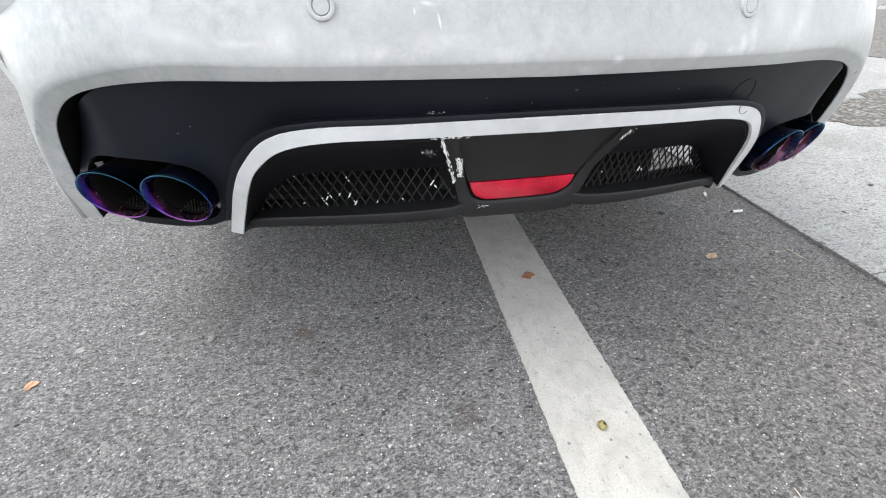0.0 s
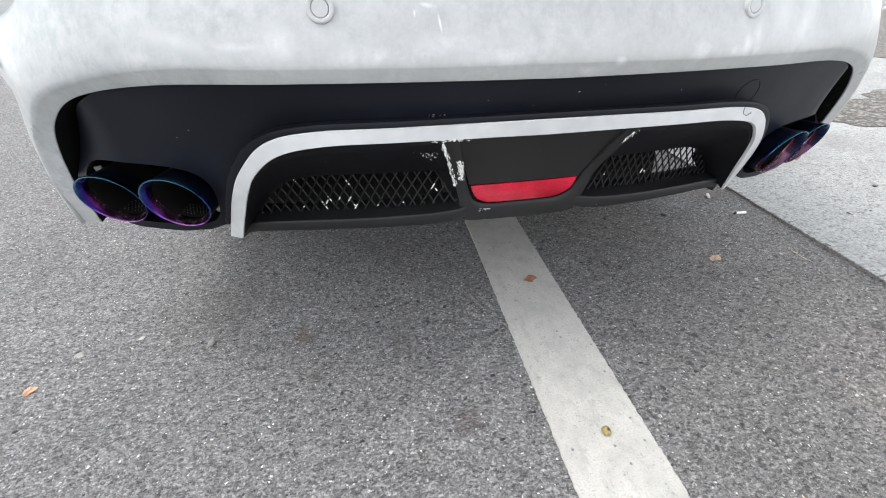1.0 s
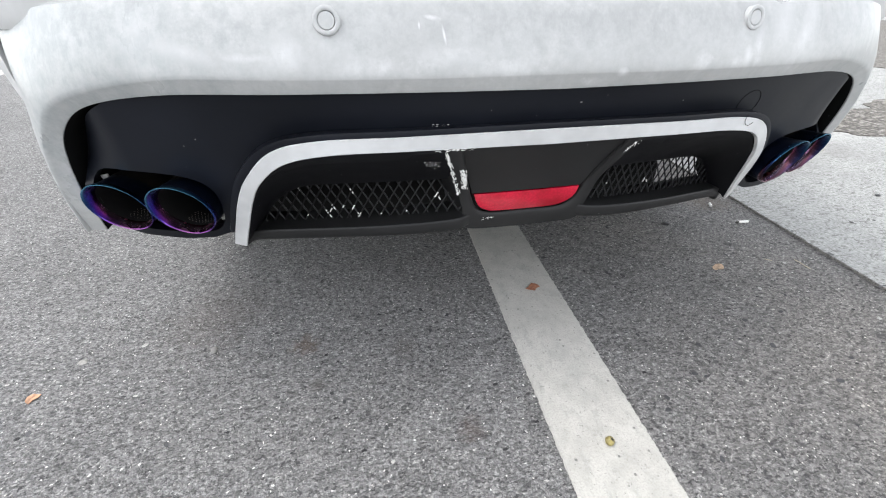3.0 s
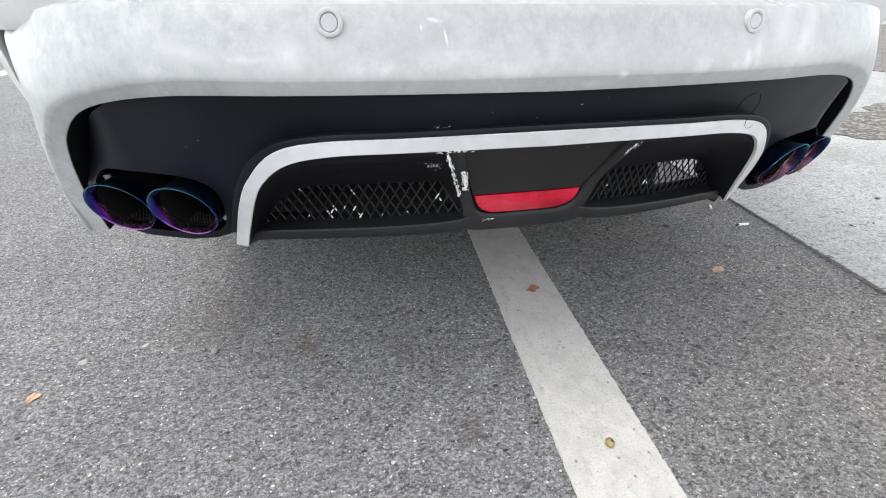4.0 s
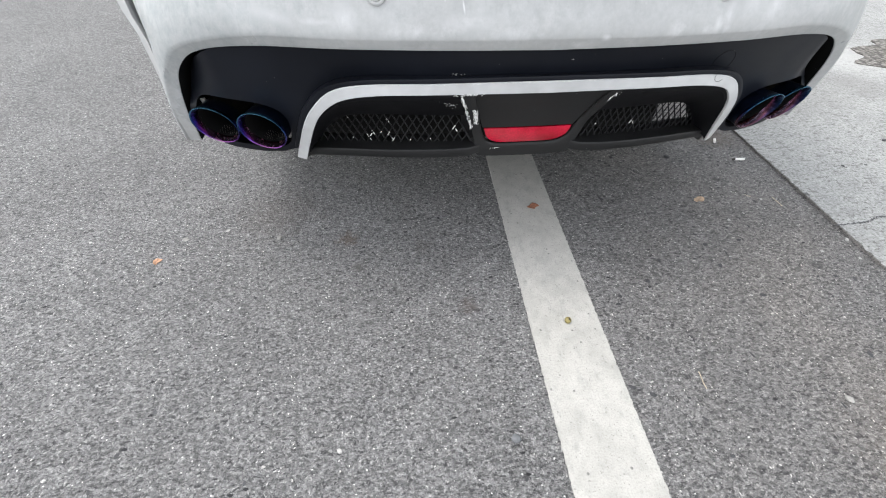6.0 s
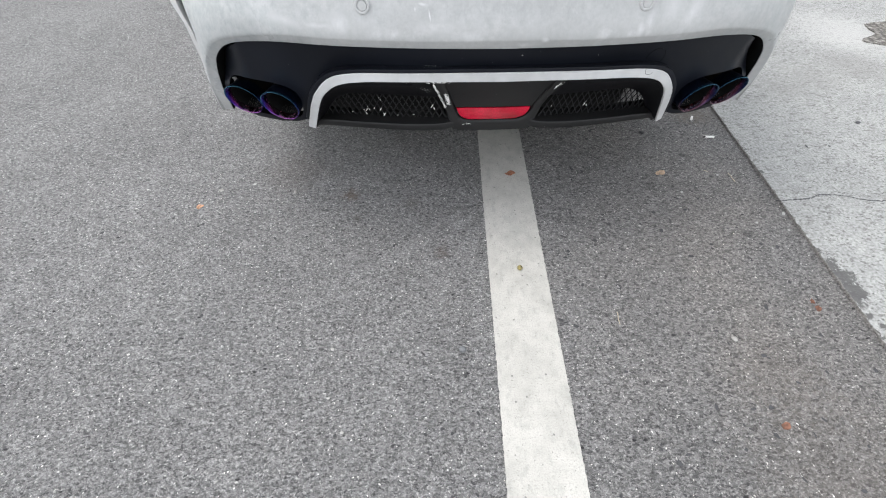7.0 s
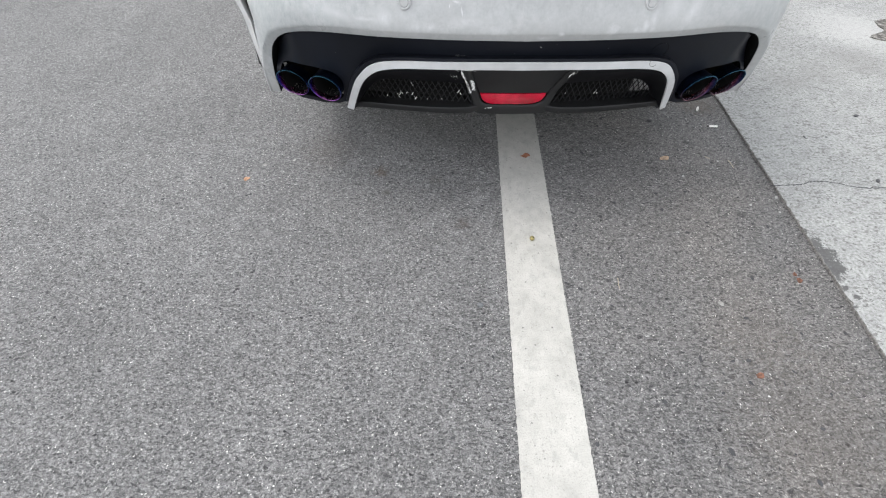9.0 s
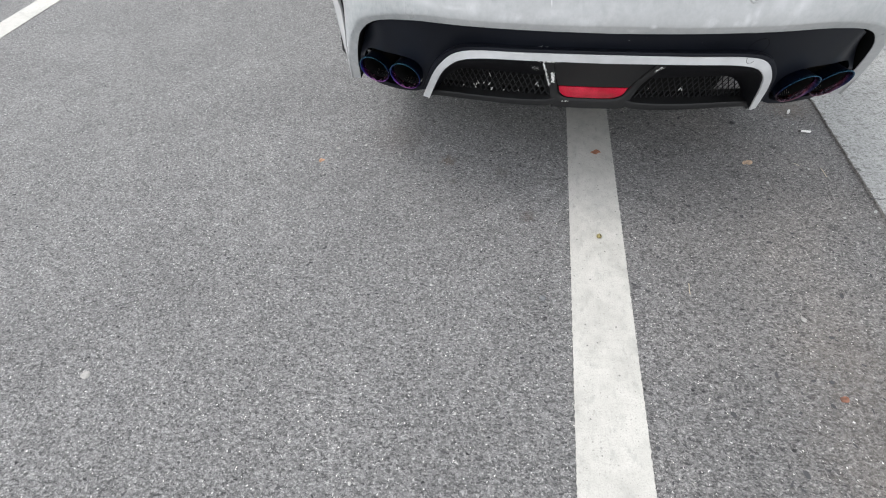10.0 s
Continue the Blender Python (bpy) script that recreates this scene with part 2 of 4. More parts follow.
# Corner patches: wiped-clean paint, spread wider to put shade into the corners.
PALE, CLEAN_SHADE, TOP_SHADE = (0.64, 0.645, 0.65), (0.295, 0.318, 0.322), (0.31, 0.316, 0.318)
# The wide band along the bumper top is shade put into the paint.
SMEARS_AND_SHADE = [(-0.66, 0.530, 0.29, 0.17, 10, CLEAN_SHADE, 0.95), (0.66, 0.540, 0.22, 0.14, -10, CLEAN_SHADE, 0.7), (0.06, 0.572, 0.62, 0.034, 0, TOP_SHADE, 0.8), (-0.377, 0.531, 0.030, 0.005, 0, PALE, 0.6), (-0.334, 0.534, 0.022, 0.018, 20, PALE, 0.55),
          (-0.225, 0.520, 0.045, 0.010, 0, PALE, 0.55), (-0.069, 0.518, 0.035, 0.012, 0, PALE, 0.55), (0.035, 0.498, 0.014, 0.006, 0, PALE, 0.6), (0.077, 0.509, 0.008, 0.006, 0, PALE, 0.9),
          (0.195, 0.521, 0.016, 0.014, 8, PALE, 0.6), (0.249, 0.515, 0.018, 0.008, 0, PALE, 0.5), (0.270, 0.522, 0.008, 0.014, 6, PALE, 0.7), (0.286, 0.531, 0.010, 0.026, -8, PALE, 0.6),
          (0.375, 0.542, 0.014, 0.050, -25, PALE, 0.55), (0.330, 0.560, 0.020, 0.030, -20, PALE, 0.35), (-0.154, 0.552, 0.0016, 0.010, 10, PALE, 1.0), (-0.168, 0.570, 0.009, 0.0024, -8, PALE, 0.8),
          (-0.182, 0.562, 0.0012, 0.004, 0, PALE, 0.9), (-0.44, 0.536, 0.045, 0.010, -15, PALE, 0.4), (-0.15, 0.532, 0.05, 0.012, 0, PALE, 0.3)]


def white_paint_material(dusty):
    m = Mat("dusty_white_car_paint" if dusty else "white_car_paint")
    at = m.own()
    broad = m.noise(at, 5.0, 5.0, 0.6)
    streak = m.noise(m.node("ShaderNodeMapping", {"Vector": at, "Scale": (9.0, 3.0, 1.6)}).outputs[0], 2.2, 5.0, 0.65)
    speck = m.cells(at, 160.0, "Distance")
    dust = m.span(m.math("ADD", m.math("MULTIPLY", broad, 0.65), m.math("MULTIPLY", streak, 0.35)), 0.38, 0.60)
    col = m.mix(dust, (0.455, 0.463, 0.465) if dusty else (0.47, 0.475, 0.475), (0.395, 0.40, 0.40) if dusty else (0.58, 0.585, 0.585))
    grime = m.math("MULTIPLY", m.span(m.noise(at, 46.0, 5.0, 0.7), 0.5, 0.7), m.span(axis(m, at, 2), 0.56, 0.50))
    col = m.mix(m.math("MULTIPLY", grime, 0.35 if dusty else 0.0), col, (0.46, 0.455, 0.44))
    smear = m.math("MULTIPLY", m.span(m.noise(m.node("ShaderNodeMapping", {"Vector": at, "Scale": (0.8, 1.0, 1.1)}).outputs[0], 30.0, 6.0, 0.62), 0.54, 0.72), m.span(m.noise(at, 4.0, 2.0), 0.45, 0.62))
    col = m.mix(m.math("MULTIPLY", smear, 0.3 if dusty else 0.0), col, (0.72, 0.72, 0.71))
    if dusty:
        mottle = m.span(m.noise(at, 75.0, 6.0, 0.78), 0.36, 0.64, 0.95, 1.06)
        col = m.mix(1.0, col, m.node("ShaderNodeCombineColor", {0: mottle, 1: mottle, 2: mottle}).outputs[0], "MULTIPLY")
        # wiped patches doubling as corner shade, painted top shade, water runs and rubbed marks
        wob = m.noise(at, 42.0, 6.0, 0.72)
        rub = m.noise(m.node("ShaderNodeMapping", {"Vector": at, "Scale": (1.0, 1.0, 0.45)}).outputs[0], 90.0, 5.0, 0.7)
        flat = m.node("ShaderNodeVectorMath", {0: at, 1: (1.0, 0.0, 1.0)}, operation="MULTIPLY").outputs[0]
        for x, z, wide, high, lean, c, f in SMEARS_AND_SHADE:
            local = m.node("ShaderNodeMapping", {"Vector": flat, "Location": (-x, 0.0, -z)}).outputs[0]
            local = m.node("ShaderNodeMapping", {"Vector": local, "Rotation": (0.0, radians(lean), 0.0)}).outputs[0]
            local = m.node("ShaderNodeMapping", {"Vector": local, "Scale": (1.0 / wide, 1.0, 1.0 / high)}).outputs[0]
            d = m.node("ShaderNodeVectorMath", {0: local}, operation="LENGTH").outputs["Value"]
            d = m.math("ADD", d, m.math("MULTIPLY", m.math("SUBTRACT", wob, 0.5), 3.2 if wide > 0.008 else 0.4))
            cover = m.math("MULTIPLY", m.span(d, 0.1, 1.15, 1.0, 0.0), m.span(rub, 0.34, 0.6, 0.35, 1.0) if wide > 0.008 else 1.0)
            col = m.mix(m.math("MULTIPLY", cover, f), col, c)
    dot = m.math("MULTIPLY", m.span(speck, 0.16, 0.08), m.span(axis(m, m.cells(at, 160.0, "Color"), 0), 0.93, 0.95))
    col = m.mix(m.math("MULTIPLY", dot, 0.5), col, (0.36, 0.35, 0.34))
    return m.set(Base_Color=col, Roughness=m.span(dust, 0.0, 1.0, 0.22, 0.48), Coat_Weight=0.2 if dusty else 0.6, Coat_Roughness=m.span(dust, 0.0, 1.0, 0.05, 0.3), Normal=m.bump(m.noise(at, 600.0, 2.0), 0.03, 0.001))


def black_plastic_material(name, base, rough, spec):
    m = Mat(name)
    at = m.own()
    grain = m.noise(at, 900.0, 2.0)
    smudge = m.noise(at, 7.0, 5.0, 0.6)
    col = m.mix(m.span(smudge, 0.35, 0.7), [c * 0.85 for c in base], [c * 1.35 for c in base])
    col = m.mix(m.math("MULTIPLY", m.span(m.cells(at, 140.0), 0.12, 0.06), m.span(axis(m, m.cells(at, 140.0, "Color"), 0), 0.97, 0.98)), col, (0.3, 0.3, 0.29))
    return m.set(Base_Color=col, Specular_IOR_Level=spec, Roughness=m.span(smudge, 0.3, 0.7, rough - 0.07, rough + 0.1), Normal=m.bump(grain, 0.12, 0.0006))


def plain(name, col, rough, metal=0.0, grain=60.0, vary=0.25, bump=0.15):
    m = Mat(name)
    at = m.own()
    f = m.noise(at, grain, 4.0)
    c = m.mix(m.span(f, 0.3, 0.7), [v * (1 - vary) for v in col], [min(1.0, v * (1 + vary)) for v in col])
    return m.set(Base_Color=c, Roughness=rough, Metallic=metal, Normal=m.bump(m.noise(at, grain * 4, 3.0), bump, 0.002))


def burnt_metal_material(name, stops):
    m = Mat(name)
    at = m.own()
    y = axis(m, at, 1)
    z = axis(m, at, 2)
    depth = m.math("ADD", y, m.math("MULTIPLY", z, 0.344))
    f = m.math("ADD", m.math("ADD", m.math("MULTIPLY", depth, 15.0), m.math("MULTIPLY", z, -4.0)), m.math("ADD", m.math("MULTIPLY", m.noise(at, 18.0, 2.0), 0.16), 0.25))
    col = m.ramp(f, stops)
    return m.set(Base_Color=col, Metallic=1.0, Roughness=m.span(m.noise(at, 40.0), 0.3, 0.7, 0.16, 0.3))


def reflector_material():
    m = Mat("red_reflector_plastic")
    at = m.own()
    hexes = m.cells(m.node("ShaderNodeMapping", {"Vector": at, "Rotation": (0.0, 0.6, 0.0)}).outputs[0], 260.0)
    patch = m.noise(at, 16.0, 2.0)
    col = m.mix(m.span(patch, 0.35, 0.65), (0.38, 0.002, 0.018), (0.68, 0.008, 0.045))
    col = m.mix(m.span(hexes, 0.2, 0.7, 0.0, 0.35), col, (0.25, 0.0, 0.01))
    return m.set(Base_Color=col, Roughness=0.25, Coat_Weight=0.25, Coat_Roughness=0.1, Normal=m.bump(hexes, 0.1, 0.001))


ASPHALT = asphalt_material()
CONCRETE = concrete_material()
GRAVEL = gravel_material()
MARKING = line_material()
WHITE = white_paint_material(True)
BODY_WHITE = white_paint_material(False)
BLACK = black_plastic_material("satin_black_plastic", (0.0062, 0.0074, 0.0112), 0.40, 0.20)
FIN_GREY = black_plastic_material("raw_grey_black_plastic", (0.0155, 0.0155, 0.016), 0.48, 0.28)
RECESS = black_plastic_material("matt_black_recess_plastic", (0.0065, 0.0065, 0.0078), 0.5, 0.16)
GLOSS_BLACK = black_plastic_material("black_painted_grille", (0.008, 0.008, 0.009), 0.4, 0.24)
TRIM_WHITE = plain("silver_white_trim_paint", (0.57, 0.575, 0.58), 0.42, grain=30.0, vary=0.08, bump=0.05)
CHIP = plain("bare_white_chips", (0.72, 0.72, 0.70), 0.7, vary=0.1)
# In both ramps the palest stop is a painted lilac-white sky highlight.
BURNT = burnt_metal_material("burnt_blue_titanium", [(0.0, (0.16, 0.46, 0.58)), (0.17, (0.10, 0.32, 0.50)), (0.27, (0.04, 0.12, 0.34)), (0.38, (0.05, 0.05, 0.30)), (0.47, (0.17, 0.05, 0.24)), (0.56, (0.50, 0.20, 0.40)), (0.63, (0.92, 0.70, 0.84)), (0.68, (0.55, 0.14, 0.26)), (0.76, (0.12, 0.03, 0.05)), (1.0, (0.03, 0.015, 0.02))])
BURNT_RED = burnt_metal_material("burnt_red_titanium", [(0.0, (0.12, 0.36, 0.50)), (0.17, (0.07, 0.22, 0.38)), (0.27, (0.025, 0.06, 0.17)), (0.38, (0.04, 0.03, 0.08)), (0.50, (0.13, 0.05, 0.06)), (0.58, (0.82, 0.64, 0.84)), (0.63, (0.62, 0.24, 0.26)), (0.69, (0.14, 0.035, 0.03)), (1.0, (0.03, 0.015, 0.015))])
BARREL = plain("dark_blue_titanium", (0.008, 0.014, 0.034), 0.32, 0.85, vary=0.3, bump=0.0)
SOOT = plain("sooty_steel", (0.03, 0.026, 0.022), 0.55, 0.7)
STEEL = plain("dull_steel", (0.50, 0.49, 0.47), 0.35, 0.9)
SLEEVE = plain("sooty_perforated_steel", (0.28, 0.26, 0.23), 0.6)
RED = reflector_material()
RUBBER = plain("tyre_rubber", (0.025, 0.025, 0.026), 0.8)
GLASS = plain("dark_tinted_glass", (0.02, 0.022, 0.024), 0.06, vary=0.05, bump=0.0)
UNDER = black_plastic_material("grimy_underbody", (0.0065, 0.0065, 0.0065), 0.85, 0.12)
LEAF = plain("dry_orange_leaf", (0.44, 0.25, 0.15), 0.8, grain=140.0, vary=0.5, bump=0.4)
PALE_LEAF = plain("dry_tan_leaf", (0.44, 0.32, 0.22), 0.8, grain=140.0, vary=0.4, bump=0.4)
RUST_LEAF = plain("crumbled_rust_leaf", (0.17, 0.080, 0.052), 0.85, grain=140.0, vary=0.5, bump=0.4)
FLAT_LEAF = plain("dry_terracotta_leaf", (0.30, 0.13, 0.075), 0.8, grain=160.0, vary=0.3, bump=0.3)
SEED = plain("green_yellow_berry", (0.24, 0.20, 0.07), 0.4, grain=160.0, vary=0.45)
PAPER = plain("cigarette_paper", (0.80, 0.79, 0.76), 0.8, vary=0.06)
ASH = plain("burnt_tip_ash", (0.06, 0.055, 0.05), 0.9)
TWIG = plain("dry_straw", (0.55, 0.48, 0.36), 0.8, grain=90.0)
JOINT = plain("dark_joint_grit", (0.15, 0.143, 0.135), 0.95, grain=200.0, vary=0.6)
PEBBLE = plain("grey_pebble", (0.33, 0.32, 0.30), 0.8, grain=120.0)
GREY_STONE = plain("blue_grey_stone", (0.15, 0.155, 0.16), 0.75, grain=120.0)
PALE_STONE = plain("pale_stone_chip", (0.50, 0.49, 0.47), 0.8, grain=120.0)
GLINT = plain("bright_mineral_grit", (0.62, 0.61, 0.59), 0.5, grain=120.0)
DARK_STONE = plain("dark_flat_stone", (0.055, 0.055, 0.058), 0.6, grain=120.0)


# ---- mesh helpers ----
def part(name, bm, mat, parent, label="", smooth=True):
    me = bpy.data.meshes.new(name)
    bmesh.ops.recalc_face_normals(bm, faces=bm.faces[:])
    bm.to_mesh(me)
    bm.free()
    me.materials.append(mat)
    if smooth:
        me.polygons.foreach_set("use_smooth", [True] * len(me.polygons))
        me.set_sharp_from_angle(angle=radians(38))
    ob = new(name, me)
    if parent is not None:
        ob.parent = parent
    return tagged(ob, label)


def thing(name, label, category, at=None, group=""):
    ob = new(name)
    if at is not None:
        ob.matrix_world = at
    return tagged(ob, label, category, group)


def spline(ctrl, n):
    """n points on a smooth curve through the control points."""
    c = np.asarray(ctrl, float)
    k = len(c)
    s = np.linspace(0, k - 1, n)
    i = np.minimum(s.astype(int), k - 2)
    u = (s - i)[:, None]
    q = np.vstack([2 * c[0] - c[1], c, 2 * c[-1] - c[-2]])
    a, b, d, e = q[i], q[i + 1], q[i + 2], q[i + 3]
    return 0.5 * (2 * b + (d - a) * u + (2 * a - 5 * b + 4 * d - e) * u * u + (3 * b - a - 3 * d + e) * u ** 3)


def both(ctrl, n):
    """A curve from the tip at +x to the middle, and on to the other tip."""
    h = spline(ctrl, n)
    return np.vstack([h, (h * (-1, 1, 1))[-2::-1]])


def loft(rows, closed=False, bm=None):
    """A skin over rows of equally many points."""
    bm = bm or bmesh.new()
    vs = [[bm.verts.new(p) for p in r] for r in rows]
    n = len(rows[0])
    for a, b in zip(vs, vs[1:]):
        for i in range(n if closed else n - 1):
            j = (i + 1) % n
            bm.faces.new((a[i], a[j], b[j], b[i]))
    return bm


def solid_loft(rows, closed=True):
    """A closed band: the last row joins the first, the ends are capped."""
    bm = loft(list(rows) + [rows[0]])
    bmesh.ops.remove_doubles(bm, verts=bm.verts[:], dist=1e-6)
    bmesh.ops.holes_fill(bm, edges=[e for e in bm.edges if e.is_boundary], sides=0)
    return bm


def seg_dist(px, pz, poly):
    """Distance of points to a closed outline in the xz plane, minus inside."""
    a = np.asarray(poly, float)
    b = np.roll(a, -1, 0)
    best = np.full(px.shape, 1e9)
    inside = np.zeros(px.shape, bool)
    for (x0, z0), (x1, z1) in zip(a, b):
        dx, dz = x1 - x0, z1 - z0
        u = np.clip(((px - x0) * dx + (pz - z0) * dz) / (dx * dx + dz * dz + 1e-12), 0, 1)
        best = np.minimum(best, np.hypot(px - x0 - u * dx, pz - z0 - u * dz))
        if z0 != z1:
            inside ^= ((z0 > pz) != (z1 > pz)) & (px < dx * (pz - z0) / dz + x0)
    return np.where(inside, -best, best)


def sheet(outline, holes, height, step, depth):
    """A sheet over an outline with holes in the xz plane, at y = height(x, z), with its rims turned back by depth."""
    o = np.asarray(outline, float)
    xs = np.arange(o[:, 0].min() - step, o[:, 0].max() + 2 * step, step)
    zs = np.arange(o[:, 1].min() - step, o[:, 1].max() + 2 * step, step)
    gx, gz = np.meshgrid(xs, zs)

    def far(x, z):
        d = seg_dist(x, z, o)
        for h in holes:
            d = np.maximum(d, -seg_dist(x, z, h))
        return d

    d = far(gx, gz)
    bm = bmesh.new()
    vs = {}

    def v(key, x, z):
        if key not in vs:
            vs[key] = bm.verts.new((x, float(height(np.array(x), np.array(z))), z))
        return vs[key]

    for i in range(len(zs) - 1):
        for j in range(len(xs) - 1):
            ring = ((i, j), (i, j + 1), (i + 1, j + 1), (i + 1, j))
            if min(d[c] for c in ring) >= 0:
                continue
            face = []
            for c, e in zip(ring, ring[1:] + ring[:1]):
                if d[c] < 0:
                    face.append(v(c, gx[c], gz[c]))
                if (d[c] < 0) != (d[e] < 0):
                    u = d[c] / (d[c] - d[e])
                    face.append(v((min(c, e), max(c, e)), gx[c] + u * (gx[e] - gx[c]), gz[c] + u * (gz[e] - gz[c])))
            if len(face) > 2:
                bm.faces.new(face)
    bmesh.ops.remove_doubles(bm, verts=bm.verts[:], dist=step * 0.06)
    rim = [ed for ed in bm.edges if ed.is_boundary]
    got = bmesh.ops.extrude_edge_only(bm, edges=rim)["geom"]
    for g in got:
        if isinstance(g, bmesh.types.BMVert):
            g.co.y += depth
    return bm


def turned(profile, n=40, bm=None, m=None):
    """A body turned about its own y axis; profile: (radius, y)."""
    rows = []
    for r, y in profile:
        ring = [Vector((r * math.cos(a), y, r * math.sin(a))) for a in np.linspace(0, 2 * math.pi, n, endpoint=False)]
        rows.append([m @ p for p in ring] if m else ring)
    return loft(rows, True, bm)


def rod(bm, a, b, r, n=6):
    a, b = Vector(a), Vector(b)
    w = (b - a).normalized()
    u = w.orthogonal().normalized()
    t = w.cross(u)
    ring = [(math.cos(k * 2 * math.pi / n), math.sin(k * 2 * math.pi / n)) for k in range(n)]
    va = [bm.verts.new(a + r * (c * u + s * t)) for c, s in ring]
    vb = [bm.verts.new(b + r * (c * u + s * t)) for c, s in ring]
    for k in range(n):
        bm.faces.new((va[k], va[(k + 1) % n], vb[(k + 1) % n], vb[k]))
    bm.faces.new(va[::-1])
    bm.faces.new(vb)


def flat_patch(points, z0, z1):
    """A low slab with an outline in the xy plane."""
    bm = bmesh.new()
    top = [bm.verts.new((x, y, z1)) for x, y in points]
    low = [bm.verts.new((x, y, z0)) for x, y in points]
    bm.faces.new(top)
    for k in range(len(top)):
        bm.faces.new((low[k], low[(k + 1) % len(low)], top[(k + 1) % len(top)], top[k]))
    bmesh.ops.triangulate(bm, faces=[f for f in bm.faces if len(f.verts) > 4])
    return bm


def ragged(x0, y0, x1, y1, step, rough, seed):
    """A worn edge from one point to the other."""
    n = max(2, int(math.hypot(x1 - x0, y1 - y0) / step))
    ux, uy = (y0 - y1), (x1 - x0)
    ln = math.hypot(ux, uy)
    pts = []
    for k in range(n + 1):
        u = k / n
        p = Vector((seed, u * n * 0.37, 0.0))
        w = rough * (noise.noise(p) + 0.6 * noise.noise(p * 3.1))
        pts.append((x0 + (x1 - x0) * u + w * ux / ln, y0 + (y1 - y0) * u + w * uy / ln))
    return pts


# ---- ground ----
def grid_ground():
    bm = bmesh.new()
    xs = [-400, -60, -12, -4, -2, 0, 0.9, 2, 4, 12, 60, 400]
    ys = [-400, -60, -12, -4, -2, 0, 2, 4, 12, 60, 400]
    vs = [[bm.verts.new((x, y, 0.0)) for x in xs] for y in ys]
    for a, b in zip(vs, vs[1:]):
        for i in range(len(xs) - 1):
            bm.faces.new((a[i], a[i + 1], b[i + 1], b[i]))
    return bm


road = part("road", grid_ground(), ASPHALT, None, "grey worn asphalt with pale specks and small stains")
tagged(road, category="road", kind="structure")

edge = ragged(0.82, -1.45, 0.908, -0.07, 0.006, 0.0038, 3.0)[:-1] + ragged(0.908, -0.07, 0.990, 1.2, 0.006, 0.0038, 3.5)
far_edge = ragged(0.990, 1.2, 1.45, 8.0, 0.06, 0.01, 5.0)
near_edge = ragged(0.62, -4.5, 0.82, -1.45, 0.06, 0.01, 7.0)
slab = flat_patch([(14, 8.0), (14, -4.5)] + near_edge[:-1] + edge[:-1] + far_edge, -0.05, 0.007)
pavement = part("pavement", slab, CONCRETE, None, "pale rough concrete pavement with pitted surface, cracked", smooth=False)
tagged(pavement, category="pavement", kind="structure")


def blot(cx, cy, rx, ry, seed, n=60, rough=0.25):
    out = []
    for k in range(n):
        a = 2 * math.pi * k / n
        w = 1 + rough * (noise.noise(Vector((seed + 1.3 * math.cos(a), 1.3 * math.sin(a), 0))) + 0.5 * noise.noise(Vector((seed + 4 * math.cos(a), 4 * math.sin(a), 3))))
        out.append((cx + rx * w * math.cos(a), cy + ry * w * math.sin(a)))
    return out


def ground_marks():
    p = part("gravel_patch", flat_patch(blot(2.86, 1.05, 0.76, 0.42, 2.0, 160, 0.5), 0.0, 0.011), GRAVEL, None, "brown exposed aggregate patch in the pale pavement", False)
    tagged(p, category="patch", kind="structure")
    p = part("gravel_patch", flat_patch(blot(8.2, 4.4, 5.0, 3.2, 6.0, 160), 0.0, 0.012), GRAVEL, None, "brown rough gravel beyond the pavement", False)
    tagged(p, category="patch", kind="structure")


ground_marks()


def edge_joint():
    """The dark open joint along the pavement's edge."""
    pts = edge
    def wear(k, seed, top):
        return top * max(0.0, noise.noise(Vector((k * 0.27, seed, 2))) + 0.6 * noise.noise(Vector((k * 0.9, seed, 5))))
    rows = [[(x - 0.0005 - wear(k, 5, 0.004), y, 0.0010) for k, (x, y) in enumerate(pts)], [(x - 0.0014, y, 0.0016) for x, y in pts], [(x - 0.0008, y, 0.0068) for x, y in pts], [(x + 0.0008 + wear(k, 1, 0.009), y, 0.0076) for k, (x, y) in enumerate(pts)]]
    ob = part("pavement_joint", loft(rows), JOINT, None, "dark gritty joint along the pavement edge", False)
    tagged(ob, category="joint", kind="structure")


edge_joint()


def marking(name, lx0, ly0, lx1, ly1, width, label, step, seed):
    a = ragged(lx0, ly0, lx1, ly1, step, 0.0022, seed)
    b = ragged(lx0 + width, ly0, lx1 + width, ly1, step, 0.0022, seed + 9.0)
    n = min(len(a), len(b))
    rows = [[(x, y, 0.0) for x, y in a[:n]], [(x, y, 0.003) for x, y in a[:n]], [(x, y, 0.003) for x, y in b[:n]], [(x, y, 0.0) for x, y in b[:n]]]
    ob = part(name, loft(rows), MARKING, None, label, False)
    return tagged(ob, category="road marking", kind="structure")


marking("parking_line", -0.131, -3.0, 0.133, 3.0, 0.152, "worn white painted parking line on the asphalt", 0.004, 1.0)
marking("parking_line", -2.92, -3.0, -3.30, 5.5, 0.155, "white painted line across the asphalt", 0.03, 4.0)


